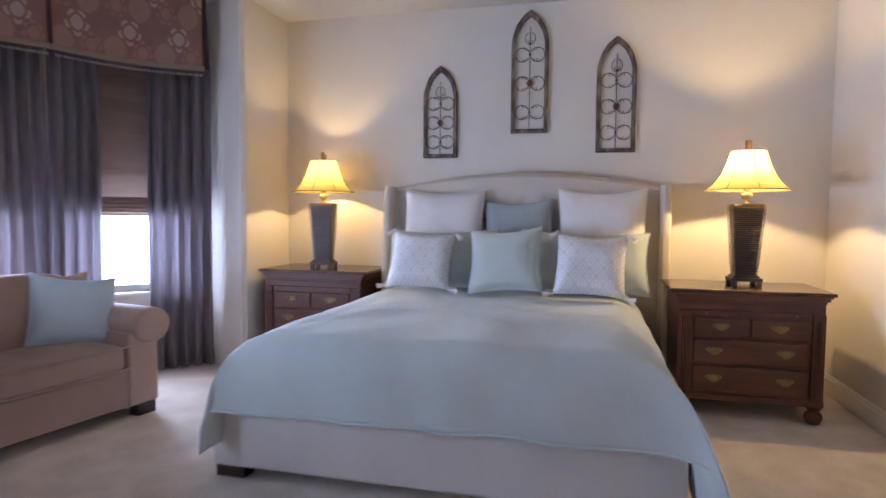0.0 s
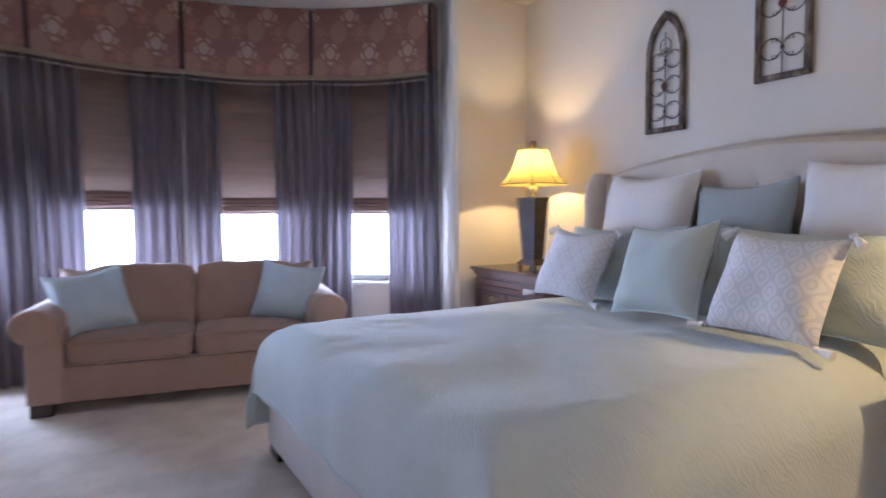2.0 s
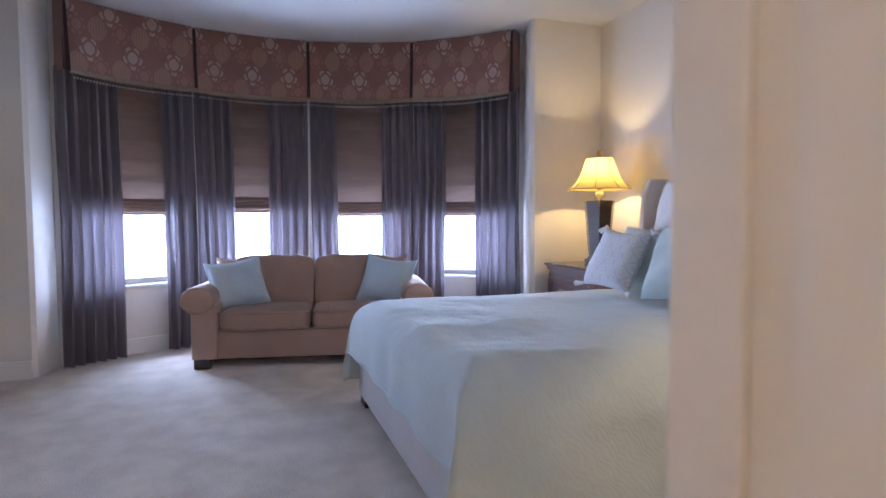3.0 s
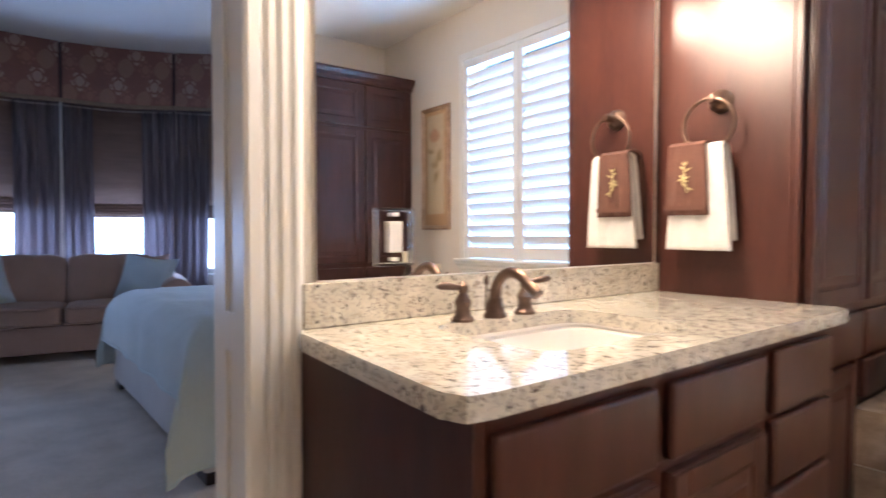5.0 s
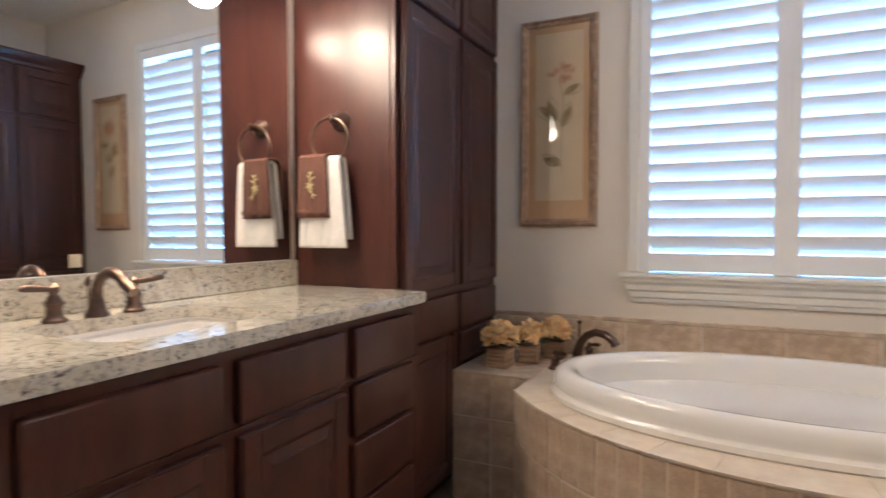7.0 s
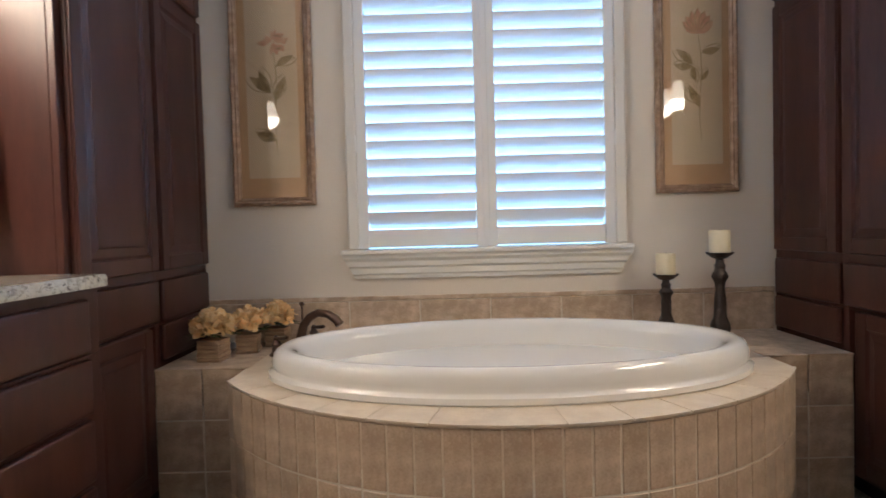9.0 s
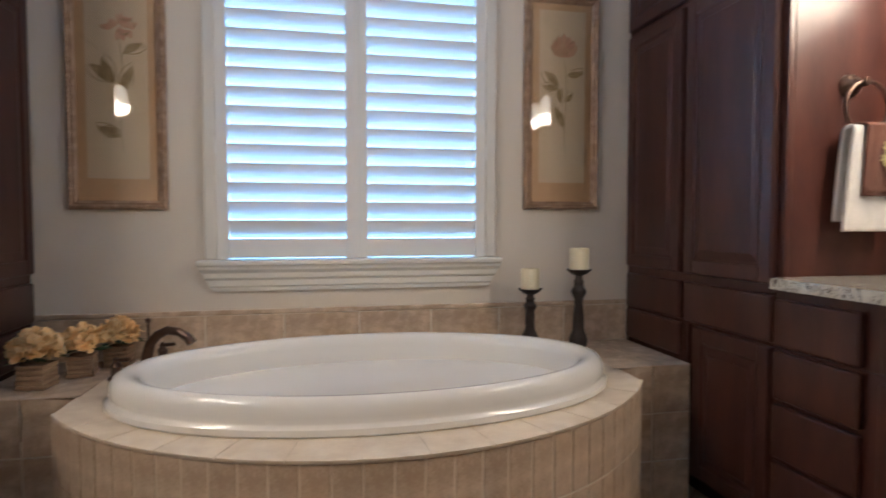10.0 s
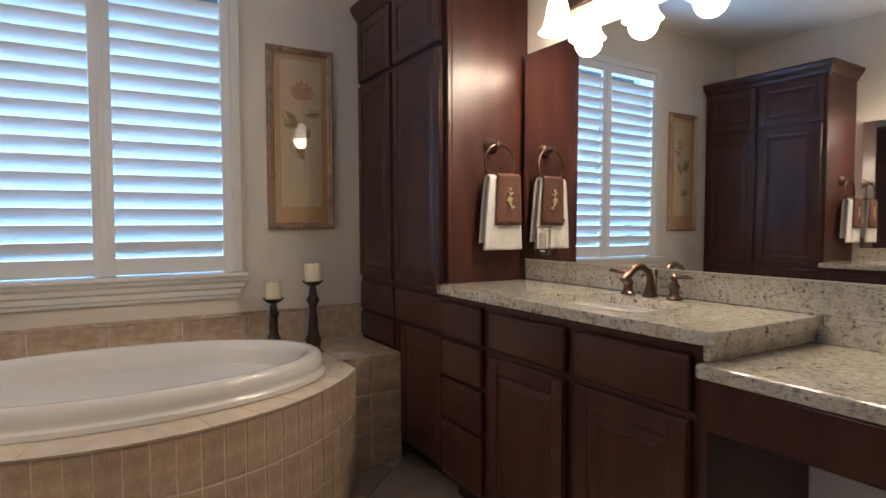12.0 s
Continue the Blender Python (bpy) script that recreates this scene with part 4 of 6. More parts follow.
# ---- bedroom: nightstands and lamps ----
def nightstand(m, label):
    t = thing("nightstand", m, label, "nightstand", "nightstands beside the bed")
    w, d, h = 0.92, 0.58, 0.80      # local origin: middle of the front edge on the floor, y to the back
    part("body", boxed(-w / 2 + 0.05, w / 2 - 0.05, 0.03, d, 0.11, h - 0.07, bevel=0.004), STAND_WOOD, t)
    bm = bmesh.new()
    for z0, z1, e in ((h - 0.07, h - 0.055, 0.045), (h - 0.055, h - 0.035, 0.03), (h - 0.035, h - 0.022, 0.018)):
        box(bm, -w / 2 + e, w / 2 - e, e * 0.6, d, z0, z1, 0.003)
    box(bm, -w / 2 + 0.055, w / 2 - 0.055, 0.02, 0.029, h - 0.125, h - 0.085, 0.002)
    part("cornice", bm, STAND_WOOD, t)
    part("top", boxed(-w / 2, w / 2, 0.0, d + 0.005, h - 0.022, h, bevel=0.008), STAND_TOP, t, "polished brown marbled top")
    for sx in (-1, 1):
        bm = bmesh.new()
        x = sx * (w / 2 - 0.085)
        box(bm, x - 0.035, x + 0.035, 0.012, 0.029, 0.13, h - 0.13, 0.006)
        for k in (-1, 0, 1):
            tube(bm, [(x + k * 0.016, 0.012, 0.17), (x + k * 0.016, 0.012, h - 0.17)], 0.006, 6)
        part("corner_post", bm, STAND_WOOD, t)
        for y in (0.065, d - 0.06):
            part("foot", lathe(bmesh.new(), [(0.03, 0), (0.042, 0.008), (0.052, 0.035), (0.048, 0.06), (0.03, 0.08), (0.045, 0.095), (0.045, 0.11)], sx * (w / 2 - 0.085), y, 18), STAND_WOOD, t, "turned bun foot", True)
    part("plinth", boxed(-w / 2 + 0.045, w / 2 - 0.045, 0.015, d, 0.11, 0.15, bevel=0.006), STAND_WOOD, t)
    part("slide_tray", boxed(-w / 2 + 0.13, w / 2 - 0.13, 0.012, 0.028, h - 0.158, h - 0.13, bevel=0.003), STAND_WOOD, t)
    for sx in (-1, 1):
        part("tray_knob", lathe(bmesh.new(), [(0.0001, 0.012), (0.006, 0.009), (0.004, 0)], 0, 0, 8), BRASS, t, "", True).matrix_basis = pose(sx * 0.25, 0.012, h - 0.144, 90, 0, 0)
    rowz = ((h - 0.29, h - 0.175, 2), (h - 0.455, h - 0.31, 1), (h - 0.63, h - 0.475, 1))
    for z0, z1, cols in rowz:
        cw = (w - 0.27) / cols
        for c in range(cols):
            x0 = -w / 2 + 0.135 + c * cw + 0.006
            x1 = x0 + cw - 0.012
            dr = part("drawer", boxed(x0, x1, 0.008, 0.03, z0, z1, bevel=0.007, seg=3), STAND_WOOD, t)
            for xx in ([(x0 + x1) / 2] if cols == 2 else [x0 + 0.12, x1 - 0.12]):
                bm = bmesh.new()
                zc = (z0 + z1) / 2 + 0.005
                plate = [(0.0, 0.024), (0.014, 0.016), (0.03, 0.022), (0.042, 0.012), (0.046, 0.02), (0.05, 0.002), (0.036, -0.008), (0.022, -0.016), (0, -0.026)]
                full = plate + [(-a, b) for a, b in plate[-2:0:-1]]
                va = [bm.verts.new((xx + a, 0.008, zc + b)) for a, b in full]
                vb = [bm.verts.new((xx + a, 0.004, zc + b)) for a, b in full]
                bm.faces.new(va)
                bm.faces.new(vb[::-1])
                for k in range(len(full)):
                    bm.faces.new((va[k], va[(k + 1) % len(full)], vb[(k + 1) % len(full)], vb[k]))
                tube(bm, [(xx + 0.03 * math.cos(a), -0.008, zc + 0.004 + 0.024 * math.sin(a)) for a in np.linspace(math.pi, 2 * math.pi, 11)], 0.0035, 6)
                for s in (-1, 1):
                    tube(bm, [(xx + s * 0.03, 0.004, zc + 0.004), (xx + s * 0.03, -0.01, zc + 0.004)], 0.006, 8)
                part("bail_pull", bm, BRASS, dr, "aged brass bail pull")
    return t


nightstand(pose(-0.34, 5.56, 0), "dark mahogany nightstand with brass bail pulls, partly behind the bed")
nightstand(pose(2.735, 5.25, 0), "dark mahogany nightstand with brass bail pulls beside the wall")


def table_lamp(x, y, z, label, watts):
    t = thing("table_lamp", pose(x, y, z, 0, 0, 4), label, "table lamp", "lamps on the nightstands")
    bm = bmesh.new()
    box(bm, -0.095, 0.095, -0.075, 0.075, 0.028, 0.05, 0.004)
    box(bm, -0.08, 0.08, -0.06, 0.06, 0.05, 0.064, 0.004)
    for sx in (-1, 1):
        for sy in (-1, 1):
            box(bm, sx * 0.075 - 0.016, sx * 0.075 + 0.016, sy * 0.06 - 0.012, sy * 0.06 + 0.012, 0.0, 0.028, 0.003)
    part("foot_plate", bm, LAMP_BODY, t)
    n = 34
    core = bmesh.new()
    corners = ((-1, -1), (1, -1), (1, 1), (-1, 1))
    lo = [core.verts.new((sx * 0.055, sy * 0.04, 0.064)) for sx, sy in corners]
    hi = [core.verts.new((sx * 0.09, sy * 0.062, 0.53)) for sx, sy in corners]
    for q in range(4):
        core.faces.new((lo[q], lo[(q + 1) % 4], hi[(q + 1) % 4], hi[q]))
    core.faces.new(hi)
    # core coloured near black, painting the shade between the slats
    part("core", core, GAP, t)
    for k in range(n):
        f = k / (n - 1)
        a, b = 0.066 + 0.034 * f + 0.005 * random.random(), 0.05 + 0.022 * f + 0.005 * random.random()
        z0 = 0.064 + 0.466 * k / n
        part("slat", boxed(-a, a, -b, b, z0, z0 + 0.466 / n - 0.005, bevel=0.0015, seg=1), LAMP_BODY, t)
    part("neck", lathe(bmesh.new(), [(0.03, 0.53), (0.03, 0.537), (0.012, 0.545), (0.012, 0.555), (0.032, 0.572), (0.036, 0.588), (0.03, 0.602), (0.012, 0.615), (0.022, 0.622), (0.022, 0.63), (0.009, 0.64), (0.009, 0.645)], 0, 0, 20), CRYSTAL, t, "glass ball neck", True)
    bm = bmesh.new()
    prof = [(0.25, 0.622), (0.222, 0.645), (0.19, 0.68), (0.158, 0.73), (0.134, 0.79), (0.112, 0.86), (0.104, 0.875)]
    seg = 48
    rings = [[bm.verts.new((r * math.cos(2 * math.pi * k / seg) * (1 + 0.012 * math.cos(8 * 2 * math.pi * k / seg)), r * math.sin(2 * math.pi * k / seg) * (1 + 0.012 * math.cos(8 * 2 * math.pi * k / seg)), zz)) for k in range(seg)] for r, zz in prof]
    for a, b in zip(rings, rings[1:]):
        for k in range(seg):
            bm.faces.new((a[k], a[(k + 1) % seg], b[(k + 1) % seg], b[k]))
    part("shade", bm, SHADE, t, "lit yellow silk bell shade", True)
    for k in range(8):
        a = 2 * math.pi * k / 8
        part("rib", tube(bmesh.new(), [(r * 1.017 * math.cos(a), r * 1.017 * math.sin(a), zz) for r, zz in prof], 0.0022, 5), SHADE_RIB, t)
    for r, zz in ((prof[0][0], prof[0][1]), (prof[-1][0], prof[-1][1])):
        part("shade_band", tube(bmesh.new(), [(r * 1.004 * math.cos(a), r * 1.004 * math.sin(a), zz) for a in np.linspace(0, 2 * math.pi, 40, endpoint=False)], 0.0035, 6, True), SHADE_RIB, t)
    part("spider", tube(bmesh.new(), [(0, 0, 0.64), (0, 0, 0.69), (0.045, 0, 0.72), (0.045, 0, 0.82), (0, 0, 0.87), (0, 0, 0.885)], 0.002, 5), BRASS, t)
    part("finial", boxed(-0.017, 0.017, -0.017, 0.017, 0.885, 0.945, bevel=0.003), FINIAL, t, "square brown stone finial")
    part("lit_bulb", lathe(bmesh.new(), [(0.0001, 0.735), (0.01, 0.732), (0.014, 0.722), (0.012, 0.71), (0.009, 0.70), (0.009, 0.69)], 0, 0, 14), BULB, t, "", True)
    bulb(x, y, z + 0.765, watts, (1.0, 0.85, 0.49), 0.02)
    return t


table_lamp(-0.355, 5.83, 0.80, "table lamp with a ribbed dark body and lit yellow shade", 16)
table_lamp(2.765, 5.60, 0.80, "table lamp with a ribbed dark body and lit yellow shade", 34)

# ---- bedroom: wall decor ----
def arch_grille(x, z0, w, h, label):
    """A pointed wooden window frame with iron scrolls, hung on the north wall."""
    t = thing("wall_grille", pose(x, NB - 0.004, z0), label, "wall decor", "arched grilles above the bed")
    sh = h - w * 0.95
    fw = 0.032

    def arch(inset):
        pts = [(-w / 2 + inset, inset), (-w / 2 + inset, sh)]
        tip = h - inset * 1.6
        for k in range(1, 9):
            f = k / 8
            pts.append(((-w / 2 + inset) * (1 - f ** 1.9), sh + (tip - sh) * (math.sin(f * math.pi / 2) * 0.8 + 0.2 * f ** 3)))
        return pts + [(-a, b) for a, b in pts[-2::-1]]
    outer, inner = arch(0), arch(fw)
    n = len(outer)
    bm = bmesh.new()
    rings = [[bm.verts.new((p[0], y, p[1])) for p in pts] for pts, y in ((outer, 0), (outer, -0.022), ([(a + (b2 - a) * 0.3, c + (d2 - c) * 0.3) for (a, c), (b2, d2) in zip(outer, inner)], -0.03), (inner, -0.024), (inner, 0))]
    for a, b in zip(rings, rings[1:] + rings[:1]):
        for k in range(n):
            bm.faces.new((a[k], a[(k + 1) % n], b[(k + 1) % n], b[k]))
    for v in bm.verts:
        v.co.x += wobble(v.co.x, v.co.y + x, v.co.z, 25, 0.004)
    part("frame", bm, WORN_WOOD, t, "distressed grey-brown wooden arch frame")
    part("centre_rod", tube(bmesh.new(), [(0, -0.012, fw), (0, -0.012, h - w * 0.45)], 0.0035, 6), RUST_IRON, t)
    iw = w / 2 - fw
    tiers = max(3, int(round((sh - 0.05) / (iw * 2.05))))
    step = (sh + w * 0.15 - 0.05) / tiers
    for k in range(tiers):
        zc = fw + 0.02 + step * (k + 0.5)
        for s in (-1, 1):
            cx = s * iw * 0.52
            r = min(iw * 0.48, step * 0.40)
            pts = []
            for q in range(27):
                a = math.pi * (1.75 * q / 26 - 0.88)
                rr = r
                pts.append((cx + s * rr * math.cos(a), -0.012, zc + rr * math.sin(a)))
            for sg in (-1, 1):
                curl = [(cx - s * r * 0.35 + s * r * 0.3 * math.cos(a) * (1 - 0.09 * i), -0.012, zc + sg * (r * 0.72) + sg * r * 0.3 * math.sin(a) * (1 - 0.09 * i)) for i, a in enumerate(np.linspace(-0.5, 4.6, 9))]
                part("scroll_tip", tube(bmesh.new(), curl, 0.0028, 5), RUST_IRON, t)
            part("scroll", tube(bmesh.new(), pts, 0.0035, 6), RUST_IRON, t)
        part("collar", boxed(-0.008, 0.008, -0.02, -0.006, zc - 0.012, zc + 0.012, bevel=0.003), RUST_IRON, t)
    zc = fw + 0.02 + step * 1.5
    part("medallion", lathe(bmesh.new(), [(0.0001, 0.012), (0.012, 0.009), (0.022, 0.004), (0.024, 0)], 0, 0, 14), RED_MEDAL, t, "rust red round medallion", True).matrix_basis = pose(0, -0.02, zc, 90, 0, 0)
    for s in (-1, 1):
        part("end_scroll", tube(bmesh.new(), [(s * (0.01 + 0.03 * math.sin(a)), -0.012, sh + w * 0.2 + 0.045 * math.cos(a)) for a in np.linspace(0, 4.4, 14)], 0.003, 5), RUST_IRON, t)
    return t


arch_grille(0.547, 1.718, 0.29, 0.755, "small arched wooden grille with iron scrolls on the wall")
arch_grille(1.281, 1.905, 0.295, 0.965, "tall arched wooden grille with iron scrolls on the wall")
arch_grille(1.948, 1.74, 0.295, 0.885, "arched wooden grille with iron scrolls and red medallion")


def outlet_plate(m, label, parent_name="wall_outlet"):
    t = thing(parent_name, m, label, "outlet")
    part("plate", boxed(-0.035, 0.035, -0.006, 0, -0.057, 0.057, bevel=0.003), PLASTIC, t)
    for z in (-0.02, 0.02):
        r = part("receptacle", boxed(-0.016, 0.016, -0.008, -0.005, z - 0.014, z + 0.014, bevel=0.002), PLASTIC, t)
        part("slots", box(boxed(-0.008, -0.005, -0.0088, -0.0078, z - 0.004, z + 0.006), 0.005, 0.008, -0.0088, -0.0078, z - 0.004, z + 0.006), SLOT, r)
    return t


outlet_plate(pose(EB - 0.001, 5.40, 0.33, 0, 0, 90), "white duplex outlet low on the cream wall")

# ---- bathroom: vanities ----
def panel_door(parent, name, y0, y1, z0, z1, x, out, raised=True, mat=DARK_WOOD):
    """A cabinet front on a plane of constant x; out is +1 or -1."""
    a, b = sorted((x, x + out * (0.018 if raised else 0.022)))
    d = part(name, boxed(a, b, y0, y1, z0, z1, bevel=0.004 if raised else 0.009, seg=2 if raised else 4), mat, parent, "", not raised)
    if raised:
        e = 0.055
        bm = bmesh.new()
        loops = []
        for inset, dep in ((e - 0.001, 0.0225), (e + 0.006, 0.0195), (e + 0.010, 0.0185), (e + 0.034, 0.0225), (e + 0.037, 0.0243)):
            loops.append([bm.verts.new((x + out * dep, yy, zz)) for yy, zz in ((y0 + inset, z0 + inset), (y1 - inset, z0 + inset), (y1 - inset, z1 - inset), (y0 + inset, z1 - inset))])
        for p, q in zip(loops, loops[1:]):
            for k in range(4):
                bm.faces.new((p[k], p[(k + 1) % 4], q[(k + 1) % 4], q[k]))
        bm.faces.new(loops[-1])
        part("panel", bm, mat, d)
        bm = bmesh.new()
        xx0, xx1 = sorted((x + out * 0.0175, x + out * 0.0255))
        box(bm, xx0, xx1, y0 + 0.003, y0 + e, z0 + 0.003, z1 - 0.003, 0.0035, 2)
        box(bm, xx0, xx1, y1 - e, y1 - 0.003, z0 + 0.003, z1 - 0.003, 0.0035, 2)
        box(bm, xx0, xx1, y0 + e, y1 - e, z0 + 0.003, z0 + e, 0.0035, 2)
        box(bm, xx0, xx1, y0 + e, y1 - e, z1 - e, z1 - 0.003, 0.0035, 2)
        part("door_frame", bm, mat, d)
    return d


def vanity(wall, front, out, y0, cols, label):
    t = thing("vanity_cabinet", pose(0, 0, 0), label, "cabinet", "bathroom vanities")
    y1 = 4.768
    a, b = sorted((wall, front))
    part("body", boxed(a, b, y0 + 0.021, y1, 0.101, 0.695, bevel=0.003), DARK_WOOD, t)
    part("end_panel", boxed(a, b, y0 - 0.004, y0 + 0.02, 0.10, 0.876, bevel=0.002), DARK_WOOD, t)
    a, b = sorted((front, front - out * 0.02))
    part("top_rail", boxed(a, b, y0 + 0.0205, y1, 0.6955, 0.876, bevel=0.002), DARK_WOOD, t)
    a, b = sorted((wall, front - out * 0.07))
    # the recess shade under the vanity is put into this near-black colour
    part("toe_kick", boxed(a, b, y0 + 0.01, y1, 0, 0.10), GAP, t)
    for c, (ya, yb) in enumerate(cols):
        if c < 2:
            panel_door(t, "false_front", ya, yb, 0.702, 0.842, front, out, False)
            panel_door(t, "door", ya, yb, 0.125, 0.68, front, out)
        else:
            for za, zb in ((0.702, 0.845), (0.540, 0.688), (0.362, 0.526), (0.125, 0.348)):
                panel_door(t, "drawer", ya, yb, za, zb, front, out, False)
    return t


VF_L, VF_R = 4.175, 6.535
vanity(EW, VF_L, 1, 3.50, ((3.52, 3.899), (3.945, 4.322), (4.366, 4.70)), "dark cherry vanity cabinet with raised panel doors and drawers")
vanity(EBATH, VF_R, -1, 3.53, ((3.563, 3.957), (4.004, 4.405), (4.46, 4.757)), "dark cherry vanity cabinet beside a lower make-up desk")


def rounded(x0, x1, y0, y1, r, n=5, corners=(1, 1, 1, 1)):
    pts = []
    for (cx, cy, a0), on in zip(((x1 - r, y1 - r, 0), (x0 + r, y1 - r, 90), (x0 + r, y0 + r, 180), (x1 - r, y0 + r, 270)), corners):
        if on:
            pts += [(cx + r * math.cos(radians(a0 + 90 * k / n)), cy + r * math.sin(radians(a0 + 90 * k / n))) for k in range(n + 1)]
        else:
            pts.append((cx + r * (1 if a0 in (0, 270) else -1), cy + r * (1 if a0 < 180 else -1)))
    return pts


def slab_with_hole(bm, outer, hole, z0, z1):
    """A slab whose outline has a hole; both outlines need the same number of points."""
    rings = [[bm.verts.new((x, y, z)) for x, y in o] for o, z in ((outer, z0), (outer, z1 - 0.008), ([(x + (hx - x) * 0.012, y + (hy - y) * 0.012) for (x, y), (hx, hy) in zip(outer, hole)], z1), (hole, z1), (hole, z0))]
    n = len(outer)
    for a, b in zip(rings, rings[1:] + rings[:1]):
        for k in range(n):
            bm.faces.new((a[k], a[(k + 1) % n], b[(k + 1) % n], b[k]))
    return bm


def counter(x0, x1, y0, sink_y, label):
    """Granite slab with an undermount basin hole at the middle of the vanity."""
    t = thing("countertop", pose(0, 0, 0), label, "countertop")
    n = 40
    y1 = 4.768
    hx0, hx1, hy0, hy1 = ((x0 + 0.13, x1 - 0.105, sink_y - 0.235, sink_y + 0.235) if x0 < 5 else (x0 + 0.09, x1 - 0.125, sink_y - 0.235, sink_y + 0.235))
    cx, cy = (hx0 + hx1) / 2, (hy0 + hy1) / 2

    def on_rect(a, X0, X1, Y0, Y1, p):
        c, s = math.cos(a), math.sin(a)
        k = 1 / (abs(c / ((X1 - X0) / 2)) ** p + abs(s / ((Y1 - Y0) / 2)) ** p) ** (1 / p)
        return (X0 + X1) / 2 + c * k, (Y0 + Y1) / 2 + s * k
    angs = sorted(list(np.linspace(0, 2 * math.pi, 72, endpoint=False)) + [math.atan2(sy * (y1 - y0), sx * (x1 - x0)) % (2 * math.pi) for sx in (-1, 1) for sy in (-1, 1)])
    outer = [on_rect(a, x0, x1, y0, y1, 26) for a in angs]
    hole = [on_rect(a, hx0, hx1, hy0, hy1, 7) for a in angs]
    if x0 < 5:      # the end beside the doorway runs slightly out of square
        outer = [(x, y + 0.05 * (x1 - x) / (x1 - x0) * max(0, (4.0 - y) / (4.0 - y0))) for x, y in outer]
    part("slab", slab_with_hole(bmesh.new(), outer, hole, 0.877, 0.910), GRANITE, t, "", True)
    s = thing("sink", pose(0, 0, 0), "white undermount rectangular basin in the granite", "sink")
    bm = bmesh.new()
    rings = []
    for k, z in ((1.03, 0.876), (1.03, 0.868), (0.985, 0.862), (0.95, 0.80), (0.88, 0.735), (0.6, 0.72), (0.08, 0.715)):
        rings.append([bm.verts.new((cx + (x - cx) * k, cy + (y - cy) * k, z)) for x, y in hole])
    for a, b in zip(rings, rings[1:]):
        for k in range(len(hole)):
            bm.faces.new((a[k], a[(k + 1) % len(hole)], b[(k + 1) % len(hole)], b[k]))
    bm.faces.new(rings[-1])
    part("bowl", bm, PORCELAIN, s, "", True)
    part("drain", lathe(bmesh.new(), [(0.022, 0.716), (0.022, 0.72), (0.008, 0.721), (0.0001, 0.72)], cx, cy, 16), BRONZE, s, "", True)
    return t


counter(EW + 0.004, 4.222, 3.432, 3.95, "speckled cream granite countertop with an eased edge")
counter(6.488, EBATH, 3.485, 4.02, "speckled cream granite countertop above a make-up desk")
DESK_Z = 0.835
for nm, dims, lab in (("backsplash", (EW + 0.004, EW + 0.022, 3.50, 4.768, 0.9105, 1.002), "speckled granite backsplash under the mirror"),
                      ("backsplash", (EBATH - 0.02, EBATH, 2.0, 4.768, 0.9105, 1.002), "speckled granite backsplash under the mirror")):
    tagged(link_mesh(nm, boxed(*dims, bevel=0.003), GRANITE), lab, "backsplash")
desk = thing("makeup_desk", pose(0, 0, 0), "low granite-topped make-up desk with a dark apron", "desk")
part("top", boxed(6.482, EBATH, 2.0, 3.5255, DESK_Z - 0.036, DESK_Z, bevel=0.008), GRANITE, desk)
part("riser", boxed(6.515, EBATH, 3.508, 3.5255, DESK_Z + 0.0005, 0.8765, bevel=0.002), GRANITE, desk)
part("rear_riser", boxed(EBATH - 0.02, EBATH, 2.0, 3.506, DESK_Z + 0.0005, 0.91, bevel=0.002), GRANITE, desk)
part("apron", boxed(6.53, 6.55, 2.0, 3.5255, 0.665, DESK_Z - 0.037, bevel=0.003), DARK_WOOD, desk)
part("drawer", boxed(6.512, 6.529, 2.35, 3.42, 0.675, DESK_Z - 0.045, bevel=0.004), DARK_WOOD, desk)
part("end_cabinet", boxed(6.54, EBATH, 1.4, 1.995, 0.0, DESK_Z - 0.037, bevel=0.004), DARK_WOOD, desk)


